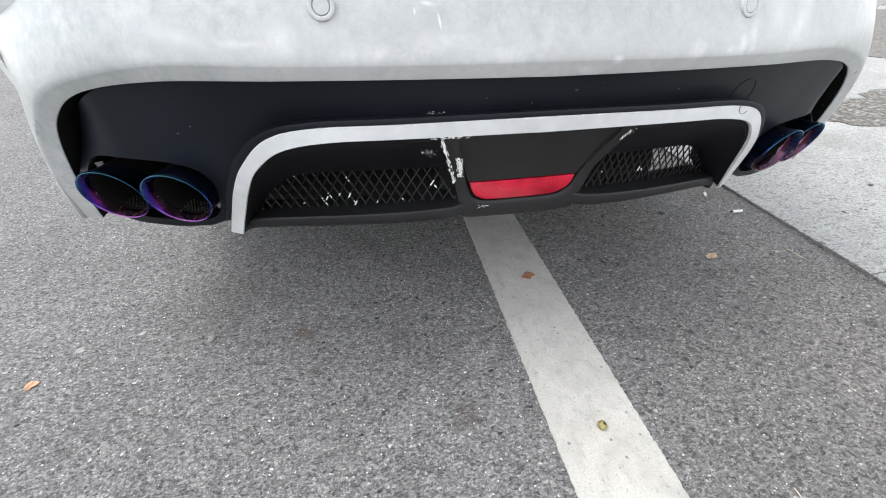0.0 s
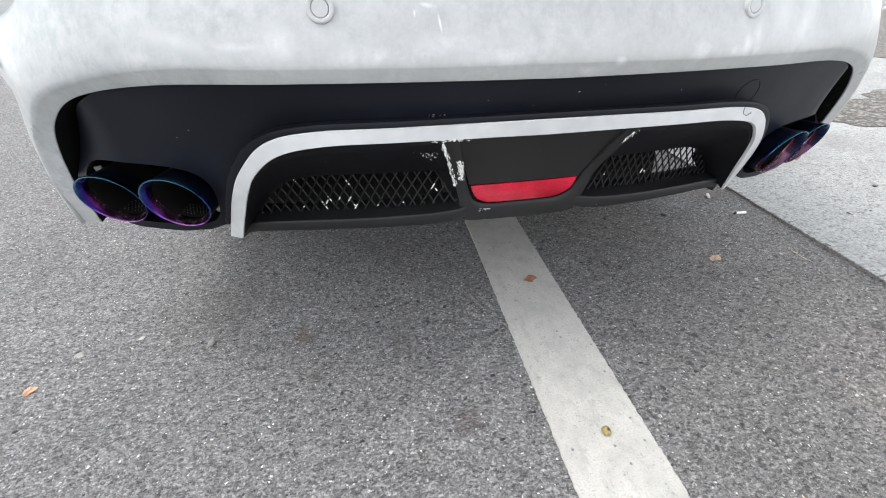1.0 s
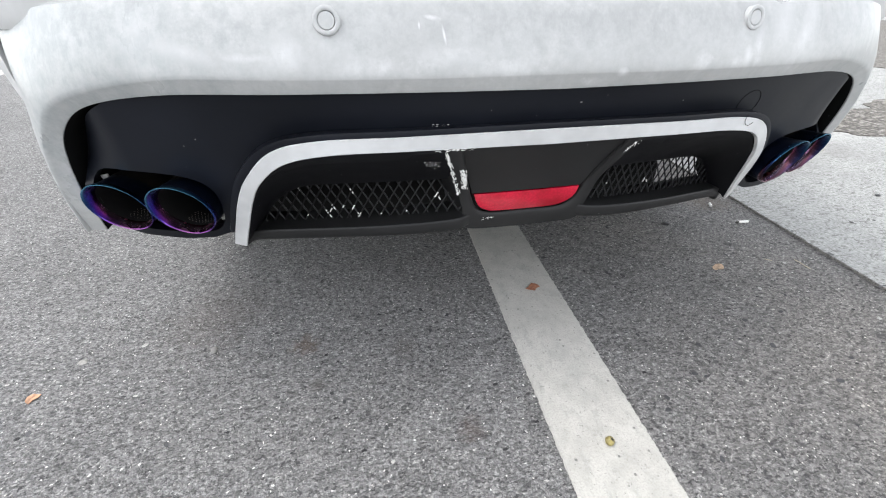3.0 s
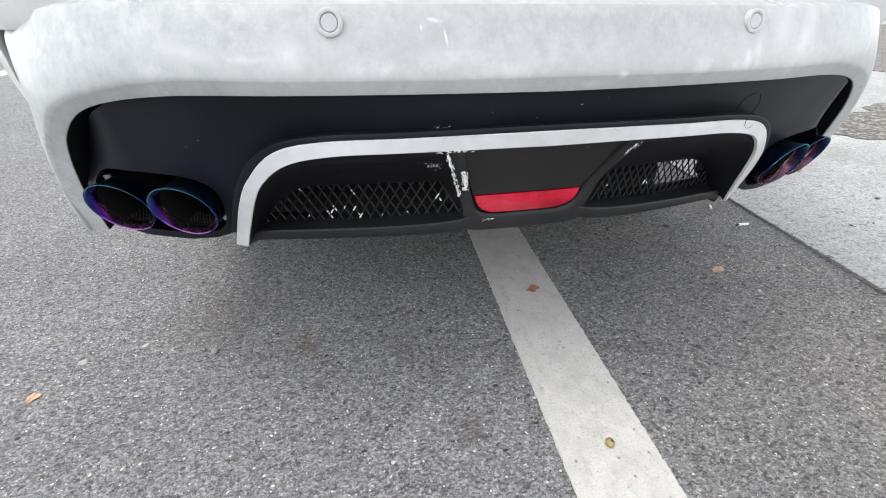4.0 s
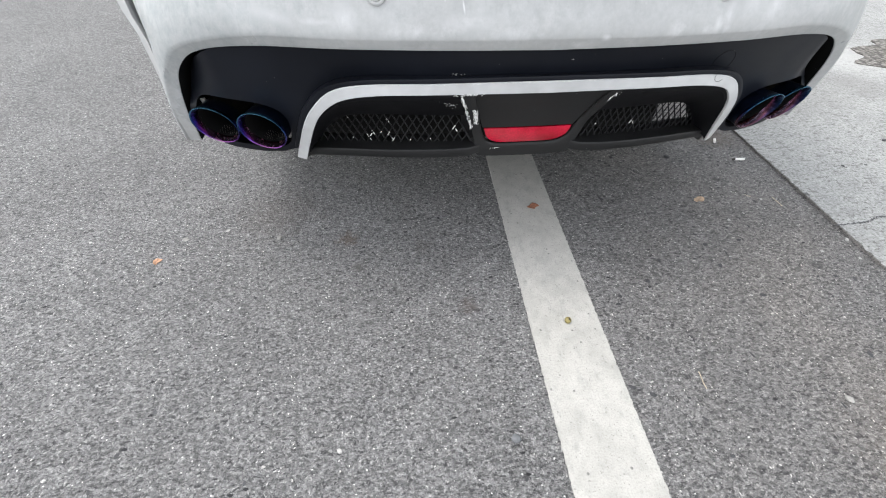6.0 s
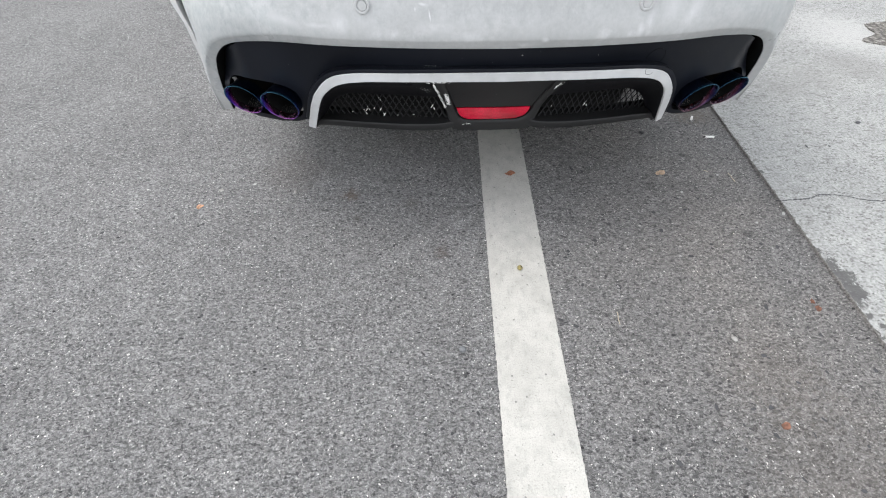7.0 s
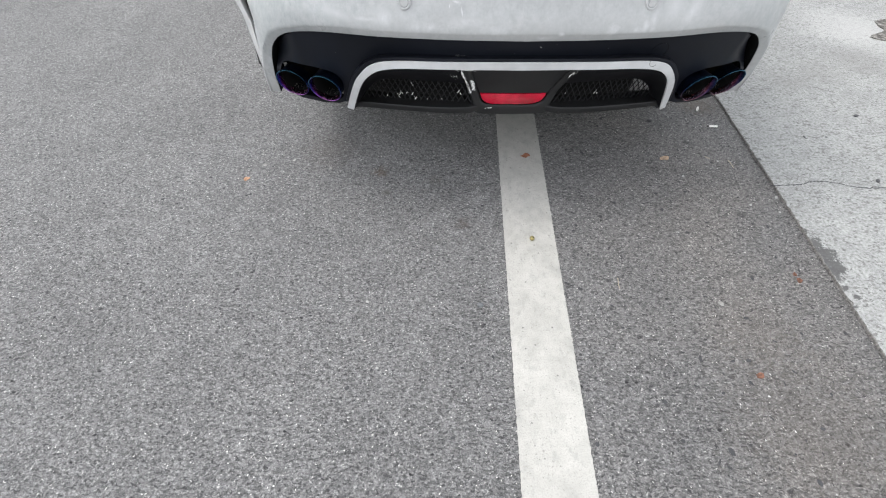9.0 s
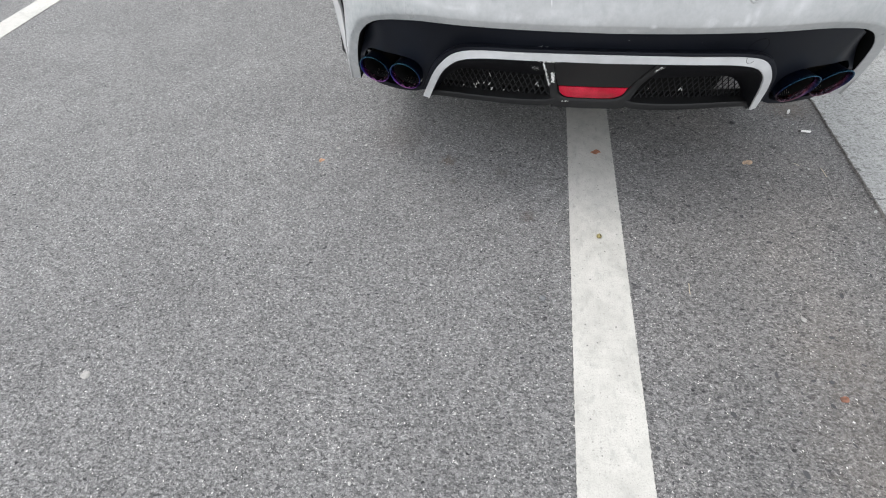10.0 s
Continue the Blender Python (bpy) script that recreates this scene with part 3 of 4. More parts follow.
def crack():
    line = spline([(0.896, -0.037, 0), (1.0, -0.031, 0), (1.047, -0.016, 0), (1.116, -0.023, 0), (1.192, -0.048, 0), (1.32, -0.049, 0), (1.55, -0.072, 0), (1.85, -0.06, 0)], 90)
    pts = [(x, y + 0.004 * noise.noise(Vector((k * 0.9, 2, 0)))) for k, (x, y, _) in enumerate(line)]
    rows = [[], [], []]
    for k, (x, y) in enumerate(pts):
        w = 0.0014 + 0.0034 * abs(noise.noise(Vector((k * 0.5, 7, 1))))
        rows[0].append((x, y - w, 0.0078))
        rows[1].append((x, y, 0.0081))
        rows[2].append((x, y + w, 0.0078))
    ob = part("crack", loft(rows), DARK_STONE, None, "thin dark crack running across the concrete", False)
    tagged(ob, category="crack", kind="structure")


crack()

# ---- the car, seen from behind ----
car = thing("car", "white car with black diffuser and four blue tailpipes on asphalt", "car", pose(0, 0, 0, 0, 0.344, 0.315))

EDGE = [(0.696, 0.130, 0.25), (0.689, 0.113, 0.288), (0.682, 0.096, 0.326), (0.662, 0.069, 0.392), (0.637, 0.049, 0.438), (0.588, 0.025, 0.472), (0.492, -0.008, 0.489), (0.345, -0.039, 0.491), (0.178, -0.056, 0.491), (0, -0.061, 0.490)]
FOLD = [(0.722, 0.136, 0.25), (0.715, 0.117, 0.288), (0.708, 0.099, 0.327), (0.690, 0.073, 0.382), (0.666, 0.051, 0.432), (0.617, 0.024, 0.480), (0.493, -0.020, 0.508), (0.347, -0.048, 0.509), (0.179, -0.066, 0.509), (0, -0.071, 0.510)]
OUTER = [(0.732, 0.146, 0.25), (0.728, 0.138, 0.29), (0.723, 0.133, 0.329), (0.712, 0.128, 0.40), (0.700, 0.119, 0.470), (0.683, 0.104, 0.551), (0.560, 0.028, 0.582), (0.360, -0.018, 0.584), (0.180, -0.038, 0.585), (0, -0.046, 0.586)]


def rear_bumper():
    n = 110
    e, f, g = both(EDGE, n), both(FOLD, n), both(OUTER, n)
    side = np.clip((np.abs(g[:, :1]) - 0.48) / 0.22, 0, 1)
    side = side * side * (3 - 2 * side)
    crisp = 0.07 + 0.17 * side
    rows = [e + (0, 0.003, 0.0), e, e * 0.9 + f * 0.1 + (0, -0.0006, 0), e * 0.5 + f * 0.5 + (0, 0.0008, 0), e * crisp + f * (1 - crisp), f + (0, 0.0004, -0.0004)]
    for u in (0.05, 0.12, 0.20, 0.31, 0.45, 0.65, 0.85, 0.95):
        rows.append(f * (1 - u) + g * u + np.hstack([side * 0, -0.022 * u * (1 - u) - side * 0.02 * u * (1 - u), side * 0]))
    rows.append(g)
    # the top turns into a narrow ledge, the sides turn back behind the corner
    top = np.clip((g[:, 2:3] - 0.53) / 0.04, 0, 1)
    inward = np.hstack([-np.sign(g[:, :1]) * 0.006 * (1 - top), 0.004 + 0.006 * top, 0.003 * top])
    rows.append(g + inward)
    rows.append(g + np.hstack([-np.sign(g[:, :1]) * 0.02 * (1 - top), 0.012 + 0.06 * top, 0.012 * top]))
    return loft([r.tolist() for r in rows])


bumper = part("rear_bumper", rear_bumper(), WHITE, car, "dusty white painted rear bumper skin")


def panel_height(x, z):
    ax = np.abs(x)
    return -0.036 + 0.20 * ax ** 2 + 0.25 * (0.44 - z) + (1.0 + 11.5 * np.clip((z - 0.35) / 0.10, 0, 1)) * np.clip(ax - 0.57, 0, 1) ** 2


def offset_in(curve, d):
    """A flat xz curve moved towards its inside by d."""
    c = np.asarray(curve)[:, [0, 2]]
    t = np.gradient(c, axis=0)
    t /= np.linalg.norm(t, axis=1)[:, None]
    return c + d * np.stack([-t[:, 1], t[:, 0]], 1)


def oval(cx, cz, rx, rz, tilt, n=48, power=2.6):
    out = []
    for k in range(n):
        a = 2 * math.pi * k / n
        c, s = math.cos(a), math.sin(a)
        r = (abs(c) ** power + abs(s) ** power) ** (-1 / power)
        x, z = rx * r * c, rz * r * s
        out.append((cx + x * math.cos(tilt) - z * math.sin(tilt), cz + x * math.sin(tilt) + z * math.cos(tilt)))
    return out


TRIM_OUT = [(0.485, 0.069, 0.235), (0.468, 0.043, 0.278), (0.444, 0.010, 0.335), (0.419, -0.012, 0.378), (0.377, -0.032, 0.419), (0.317, -0.044, 0.434), (0.198, -0.053, 0.436), (0, -0.059, 0.438)]
TRIM_IN = [(0.463, 0.056, 0.235), (0.445, 0.034, 0.281), (0.419, 0.002, 0.341), (0.396, -0.018, 0.376), (0.359, -0.035, 0.404), (0.299, -0.045, 0.415), (0.200, -0.051, 0.416), (0, -0.054, 0.415)]


def diffuser_panel():
    e = both(EDGE, 60)
    side = np.clip((np.abs(e[:, 0]) - 0.51) / 0.12, 0, 1)[:, None]
    side = side * side * (3 - 2 * side)
    inner = offset_in(e, -0.005) * (1 - side) + offset_in(e, 0.009) * side
    keep = inner[:, 1] > 0.34
    top = inner[keep]
    t = both(TRIM_OUT, 40)[:, [0, 2]]
    low = [(x * 0.985, z - 0.006) for x, z in t if z > 0.276]
    right_low = [(0.672, 0.300), (0.655, 0.272), (0.62, 0.258), (0.55, 0.251), (0.505, 0.255), (0.478, 0.266)]
    outline = [tuple(p) for p in top]
    outline += [(-x, z) for x, z in right_low] + [tuple(p) for p in low[::-1]] + [p for p in right_low[::-1]]
    holes = [oval(0.566, 0.323, 0.090, 0.056, 0.10, 48, 3.2), oval(-0.566, 0.323, 0.090, 0.056, -0.10, 48, 3.2)]
    return sheet(outline, holes, panel_height, 0.005, 0.022)


diffuser = part("diffuser_panel", diffuser_panel(), BLACK, car, "satin black plastic diffuser panel with pinprick chips")


def channel():
    """The dark channel between the bumper's edge and the panel."""
    e = both(EDGE, 60)
    rows = [e + (0, 0.002, 0), e + (0, 0.03, 0), e + (0, 0.075, 0), (e + (0, 0.08, 0)) * (0.90, 1, 0.92)]
    return loft([r.tolist() for r in rows])


part("channel_liner", channel(), UNDER, car, "dark plastic liner behind the bumper edge")


def trim():
    n = 90
    o, i = both(TRIM_OUT, n), both(TRIM_IN, n)
    mid = (o + i) / 2 + (0, -0.0008, 0)
    rows = [o + (0, 0.010, 0), o + (0, 0.0012, 0), o * 0.95 + i * 0.05 + (0, -0.0006, 0), mid, o * 0.05 + i * 0.95 + (0, -0.0006, 0), i + (0, 0.0012, 0), i + (0, 0.005, 0)]
    return solid_loft([r.tolist() for r in rows])


white_trim = part("diffuser_trim", trim(), TRIM_WHITE, car, "white painted trim arch with chipped edges")


def ledge():
    n = 90
    o = both(TRIM_OUT, n)
    o = o[o[:, 2] > 0.262]
    nrm = np.clip((o[:, 2:3] - 0.25) / 0.1, 0, 1)
    out = np.hstack([np.sign(o[:, :1]) * 0.010 * np.clip(np.abs(o[:, :1]) - 0.3, 0, 0.1) * 10, nrm * 0, nrm * 0.010])
    back = o + out
    back[:, 1] = panel_height(back[:, 0], back[:, 2]) + 0.004
    lip = o + out * 0.75
    back = back - out * 0.35
    flat = lip * 0.45 + back * 0.55 + out * 0.12
    rows = [o + (0, 0.012, -0.001), o + (0, 0.003, 0.0), o + (0, 0.0022, 0) + out * 0.30, lip + (0, 0.0035, 0), flat, back - out * 0.25, back - out * 0.25 + (0, 0.02, 0)]
    return loft([r.tolist() for r in rows])


part("ledge", ledge(), BLACK, car, "black plastic ledge over the white trim")


def mesh_plane(x):
    return 0.004 + 0.27 * (abs(x) - 0.13)


def tunnel(s):
    """The black recess between the trim arch and the grille mesh, on one side."""
    n = 60
    i = spline([p for p in TRIM_IN[:-1]] + [(0.13, -0.053, 0.417)], n)
    goal = spline([(0.446, 0.09, 0.245), (0.438, 0.082, 0.262), (0.420, 0.078, 0.287), (0.398, 0.07, 0.310), (0.372, 0.062, 0.327), (0.335, 0.055, 0.335), (0.235, 0.028, 0.343), (0.135, 0.0, 0.352)], n)
    rows = [i + (0, 0.006, 0.002)]
    for u, b in ((0.12, 0.3), (0.35, 0.8), (0.6, 1.0), (0.85, 0.6), (1.0, 0.0)):
        rows.append(i * (1 - u) + goal * u + (0, -0.006 * b, 0.006 * b))
    rows.append(goal + (0, 0.012, 0.0))
    rows.append(goal + (0, 0.05, 0.03))
    return loft([(r * (s, 1, 1)).tolist() for r in rows])


def mesh_outline():
    return [(0.112, 0.297), (0.150, 0.352), (0.235, 0.343), (0.335, 0.335), (0.372, 0.327), (0.398, 0.310), (0.420, 0.287), (0.434, 0.262), (0.355, 0.269), (0.234, 0.283)]


PITCH, SLANT = 0.0165, 0.58
# middles of bare stretches of wire, their half length and the way they lean
BARE = {-1: [(0.3155, 0.2940, 0.0045, 1), (0.3115, 0.2895, 0.0035, -1), (0.3185, 0.2800, 0.0045, 1), (0.3030, 0.2970, 0.0022, -1), (0.2750, 0.2960, 0.0040, -1), (0.2825, 0.2830, 0.0030, 1), (0.2712, 0.2830, 0.0040, -1),
             (0.2816, 0.3240, 0.0040, 1), (0.1485, 0.3230, 0.0045, -1), (0.1430, 0.3165, 0.0025, 1), (0.2045, 0.2920, 0.0012, 1), (0.2440, 0.2862, 0.0012, -1), (0.3250, 0.2876, 0.0015, 1), (0.3640, 0.3255, 0.0030, 1), (0.3650, 0.2790, 0.0014, -1)],
        1: [(0.2400, 0.3070, 0.0050, 1), (0.2440, 0.3040, 0.0025, -1), (0.1508, 0.3175, 0.0010, 1)]}


def grille(s):
    """Diamond wire mesh: two sets of slanting strands clipped to the opening, and some bare white stretches."""
    out = np.array(mesh_outline())
    bm = bmesh.new()
    for sign in (1, -1):
        for k in range(-8, 42):
            zs = np.linspace(0.25, 0.37, 61)
            xs = 0.06 + k * PITCH + sign * (zs - 0.31) * SLANT
            ins = seg_dist(xs, zs, out) < 0.002
            if ins.sum() < 3:
                continue
            a, b = np.flatnonzero(ins)[[0, -1]]
            pa, pb = (s * xs[a], mesh_plane(xs[a]) + sign * 0.0008, zs[a]), (s * xs[b], mesh_plane(xs[b]) + sign * 0.0008, zs[b])
            rod(bm, pa, pb, 0.00135, 5)
    g = part("grille_mesh", bm, GLOSS_BLACK, car, "black diamond wire mesh with chipped white strands")
    for x, z, half, sign in BARE[s]:
        k = round((x - 0.06 - sign * (z - 0.31) * SLANT) / PITCH)
        ends = []
        for zz in (z - half, z + half):
            xx = 0.06 + k * PITCH + sign * (zz - 0.31) * SLANT
            ends.append((s * xx, mesh_plane(xx) + sign * 0.0008 - 0.0007, zz))
        cb = bmesh.new()
        rod(cb, ends[0], ends[1], 0.0011, 5)
        part("chipped_strand", cb, CHIP, g, "bare white stretch of mesh wire")
    return g


def lower_bar(s):
    n = 40
    f = spline([(0.470, 0.078, 0.238), (0.450, 0.066, 0.253), (0.40, 0.046, 0.262), (0.30, 0.018, 0.270), (0.20, -0.003, 0.277), (0.125, -0.008, 0.281), (0.092, 0.006, 0.281)], n) * (s, 1, 1)
    drop = 0.002 * np.clip((0.30 - np.abs(f[:, :1])) / 0.15, 0, 1) * (0, 0, 1)
    rows = [f + (0, 0.06, 0.007), f + (0, 0.006, 0.0035), f + (0, 0.0012, 0.0034), f + (0, 0.0, 0.0024), f + (0, -0.0008, 0.0004), f + (0, 0.0025, -0.013) - drop, f + (0, 0.0045, -0.0165) - drop, f + (0, 0.009, -0.019) - drop, f + (0, 0.06, -0.022) - drop]
    return solid_loft([r.tolist() for r in rows])


for s in (1, -1):
    part("mesh_recess", tunnel(s), RECESS, car, "black plastic recess round the mesh")
    grille(s)
    part("lower_bar", lower_bar(s), FIN_GREY, car, "black plastic bar under the mesh")

# centre fin with the rear reflector
FIN_OUT = [(0.150, -0.052, 0.417), (0.137, -0.030, 0.380), (0.122, -0.006, 0.335), (0.113, 0.000, 0.300), (0.105, 0.006, 0.266), (0.092, 0.011, 0.250), (0, 0.014, 0.245)]
FIN_IN = [(0.126, -0.050, 0.416), (0.115, -0.030, 0.380), (0.101, -0.004, 0.335), (0.094, 0.003, 0.312), (0.082, 0.008, 0.290), (0.058, 0.010, 0.281), (0, 0.011, 0.280)]


def fin_rim():
    n = 50
    o, i = both(FIN_OUT, n), both(FIN_IN, n)
    out = np.hstack([np.sign(o[:, :1]) * 0.012, o[:, 1:2] * 0 + 0.075, o[:, 2:3] * 0])
    mid = (o + i) / 2
    rows = [o + out, o + out * 0.15 + (0, 0.004, 0), o * 0.92 + i * 0.08, mid + (0, -0.003, 0), o * 0.2 + i * 0.8 + (0, -0.0025, 0), o * 0.05 + i * 0.95 + (0, -0.001, 0), i + (0, 0.001, 0), i + (0, 0.012, 0)]
    return loft([r.tolist() for r in rows])


def fin_face():
    rows = []
    for u in np.linspace(0, 1, 14):
        z = 0.4165 * (1 - u) + 0.322 * u
        y = -0.047 + 0.050 * u + 0.004 * math.sin(math.pi * u)
        h = 0.128 * (1 - u) + 0.094 * u
        rows.append([(x * h, y - 0.002 * (1 - x * x), z) for x in np.linspace(-1, 1, 15)])
    last = rows[-1]
    rows.append([(x, y + 0.006, z - 0.0008) for x, y, z in last])
    rows.append([(x, y + 0.02, z) for x, y, z in last])
    return loft(rows)


def reflector():
    n = 21
    rows = []
    for u in np.linspace(0, 1, 9):
        z = 0.3205 * (1 - u) + 0.2835 * u
        h = 0.0915 - 0.012 * u - 0.020 * u ** 4
        y = 0.002 + 0.009 * u - 0.0035 * math.sin(math.pi * u)
        rows.append([(x * h, y - 0.002 * (1 - x ** 4), z) for x in np.linspace(-1, 1, n)])
    bm = loft(rows)
    rim = [e for e in bm.edges if e.is_boundary]
    for g in bmesh.ops.extrude_edge_only(bm, edges=rim)["geom"]:
        if isinstance(g, bmesh.types.BMVert):
            g.co.y += 0.014
    return bm


fin = part("centre_fin", fin_rim(), FIN_GREY, car, "black plastic fin surround with scratched corner")
part("fin_face", fin_face(), FIN_GREY, fin)
part("reflector", reflector(), RED, car, "red plastic rear reflector")


# tailpipes: slash-cut burnt titanium tips, two on each side
def tail_tip(x, y, z, s):
    r, cut = 0.0455, math.tan(radians(19))
    m = pose(x * s, y, z, 0, 0, 12.5 * s)

    def ring(rad, dy, slash=1.0, n=48):
        out = []
        for a in np.linspace(0, 2 * math.pi, n, endpoint=False):
            px, pz = rad * math.cos(a), rad * math.sin(a)
            out.append((px, dy - slash * pz * cut, pz))
        return out

    barrel = loft([ring(r * 0.86, 0.16, 0), ring(r * 0.90, 0.06, 0.4), ring(r * 0.95, 0.016), ring(r * 0.985, 0.004)], True)
    body = loft([ring(r * 0.985, 0.006), ring(r, 0.003), ring(r * 1.004, 0.0), ring(r * 0.995, -0.0018), ring(r * 0.975, -0.0022), ring(r * 0.958, -0.0014), ring(r * 0.945, 0.000), ring(r * 0.915, 0.004), ring(r * 0.872, 0.009), ring(r * 0.845, 0.016)], True)
    t = part("tailpipe", barrel, BARREL, car, "dark blue burnt titanium tailpipe")
    t.matrix_local = m
    part("rolled_lip", body, BURNT if s < 0 else BURNT_RED, t, "rolled lip burnt blue and purple" if s < 0 else "rolled lip burnt dark blue and red")
    # perforated sleeve inside
    sleeve = part("inner_sleeve", loft([ring(r * 0.843, 0.0155), ring(r * 0.825, 0.021), ring(r * 0.825, 0.09, 0.9)], True), UNDER, t, "dark sooty sleeve inside the pipe")
    bm = bmesh.new()
    rad, n = r * 0.820, 48
    for k in range(7):
        for i in range(n):
            a = 2 * math.pi * (i + 0.5 * (k % 2)) / n
            # Only the lower arc that catches light gets holes; the unlit rest is left out.
            if not -2.2 < math.atan2(math.sin(a), -s * math.cos(a)) < -0.05:
                continue
            y0 = 0.024 + 0.0044 * k - rad * math.sin(a) * cut * 0.97
            h = 0.019
            bm.faces.new([bm.verts.new((rad * math.cos(a + da), y0 + dy, rad * math.sin(a + da))) for da, dy in ((-h, 0), (0, -0.0008), (h, 0), (0, 0.0008))])
    part("perforations", bm, SLEEVE, sleeve, "rows of pale holes in the sleeve")
    core = turned([(r * 0.93, 0.022), (r * 0.92, 0.12), (0.001, 0.12)], 32)
    part("pipe_core", core, SOOT, t, "sooty pipe interior")
    return t


for s in (1, -1):
    tail_tip(0.525, 0.022, 0.323, s)
    tail_tip(0.624, 0.061, 0.319, s)


def bracket(x0, y0, z0, k):
    """A pale folded tab behind the cut-out's edge."""
    prof = [(0.0, 0.0), (0.013, 0.001), (0.014, -0.006), (0.010, -0.018), (0.004, -0.020), (0.002, -0.010)]
    rings = [[(x0 + k * x, y0 + y, z0 + k * z) for x, z in prof] for y in (0.0, 0.004)]
    bm = loft(rings, True)
    bm.verts.ensure_lookup_table()
    bm.faces.new(bm.verts[: len(prof)])
    bm.faces.new(bm.verts[len(prof):])
    return bm


part("bracket", bracket(-0.492, 0.062, 0.298, 0.7), PALE_STONE, car, "pale folded bracket beside the tailpipes")
part("bracket", bracket(-0.649, 0.098, 0.358, 0.7), PALE_STONE, car, "pale folded bracket behind the tailpipe")


def exhaust_bay(s):
    """The dark box behind the tips."""
    o = np.array(oval(0.566 * s, 0.323, 0.090, 0.056, 0.10 * s, 48, 3.2))
    y = panel_height(o[:, 0], o[:, 1])
    a = np.stack([o[:, 0], y + 0.018, o[:, 1]], 1)
    b = a + (0, 0.15, 0)
    c = b.mean(0) + (b - b.mean(0)) * 0.02
    return loft([a.tolist(), b.tolist(), c.tolist()], True)


for s in (1, -1):
    part("exhaust_bay", exhaust_bay(s), UNDER, car, "dark recess behind the tailpipes")


# parking sensors
def sensor(s):
    x, y, z = 0.2772 * s - 0.0058, -0.0432, 0.5670
    m = pose(x, y, z, -12, 0, 5.5 * s)
    ring = part("parking_sensor", turned([(0.0150, 0.008), (0.0152, 0.0), (0.0146, -0.0018), (0.0130, -0.0026), (0.0110, -0.0024), (0.0098, -0.0014), (0.0095, 0.0005)], 40), WHITE, car, "white round parking sensor ring")
    ring.matrix_local = m
    part("sensor_disc", turned([(0.0093, 0.004), (0.0092, -0.0010), (0.0086, -0.0017), (0.005, -0.0018), (0.00002, -0.0018)], 36), WHITE, ring, "white sensor face")


sensor(1)
sensor(-1)


def tow_cover():
    """The thin round joint of the tow hook cover."""
    bm = bmesh.new()
    pts = []
    for a in np.linspace(radians(-50), radians(200), 48):
        x, z = 0.349 + 0.0215 * math.cos(a), 0.4460 + 0.0215 * math.sin(a)
        pts.append((x, float(panel_height(np.array(x), np.array(z))) - 0.0002, z))
    for p, q in zip(pts, pts[1:]):
        rod(bm, p, q, 0.00045, 5)
    return bm


def trim_joint():
    bm = bmesh.new()
    pts = []
    for a in np.linspace(radians(150), radians(320), 18):
        x, z = 0.331 + 0.011 * math.cos(a), 0.4325 + 0.011 * math.sin(a)
        pts.append((x, -0.0466 + 0.18 * (x - 0.318), z))
    for p, q in zip(pts, pts[1:]):
        rod(bm, p, q, 0.0004, 5)
    return bm


part("trim_joint", trim_joint(), UNDER, white_trim, "thin curved joint in the trim")
part("tow_cover_joint", tow_cover(), UNDER, diffuser, "thin round joint of the tow hook cover")


# chips of bare paint along edges and on the fin's corner
def chips(name, label, count, where, seed, size, parent):
    bm = bmesh.new()
    rng = random.Random(seed)
    for _ in range(count):
        x, y, z, dx, dz = where(rng)
        ln, w = size * rng.uniform(0.4, 1.6), size * rng.uniform(0.15, 0.5)
        d = Vector((dx, 0.0, dz)).normalized()
        e = Vector((-d.z, 0, d.x))
        c = Vector((x, y, z))
        vs = [bm.verts.new(c + d * (ln * a * rng.uniform(0.6, 1.2)) + e * (w * b * rng.uniform(0.5, 1.3)) + Vector((0, -0.0004, 0))) for a, b in ((-1, -0.3), (-0.2, -1), (0.8, -0.6), (1, 0.4), (0.1, 1), (-0.7, 0.6))]
        bm.faces.new(vs)
    tagged(part(name, bm, CHIP, parent, label, False), kind="stuff")


def on_curve(curve, lo, hi, spread):
    c = both(curve, 120)

    def pick(rng):
        k = rng.randrange(len(c))
        while not lo < c[k][0] < hi:
            k = rng.randrange(len(c))
        p = c[k]
        return p[0] + rng.uniform(-1, 1) * 0.004, p[1] - 0.0012, p[2] + rng.uniform(-spread, spread), 1.0, rng.uniform(-0.2, 0.2)

    return pick


def on_fin_corner(rng):
    u = rng.random() ** 1.3
    x = -0.1485 + 0.030 * u + rng.gauss(0, 0.0014)
    z = 0.412 - 0.085 * u
    t = (0.417 - z) / 0.082
    y = -0.053 + 0.047 * t - 0.0035
    return x, y, z, 0.35, -1.0


def on_fin_band(rng):
    u = rng.random()
    x = -0.120 + 0.009 * u + rng.gauss(0, 0.0022)
    z = 0.378 - 0.040 * u
    t = (0.417 - z) / 0.082
    return x, -0.053 + 0.047 * t - 0.004, z, 0.3, -1.0


chips("paint_chip", "bare white scratches down the fin corner", 120, on_fin_corner, 1, 0.0019, fin)
chips("paint_chip", "bare white scrapes on the fin", 130, on_fin_band, 2, 0.0019, fin)


def on_right_edge(rng):
    u = rng.random()
    z = 0.412 - 0.020 * u + rng.gauss(0, 0.001)
    return 0.138 - 0.010 * u + rng.gauss(0, 0.0022), -0.053 + 0.047 * (0.417 - z) / 0.082 - 0.004, z, 0.6, 1.0


def under_reflector(rng):
    return -0.066 + rng.gauss(0, 0.006), 0.0055, 0.2735 + rng.gauss(0, 0.001), 1.0, -0.2


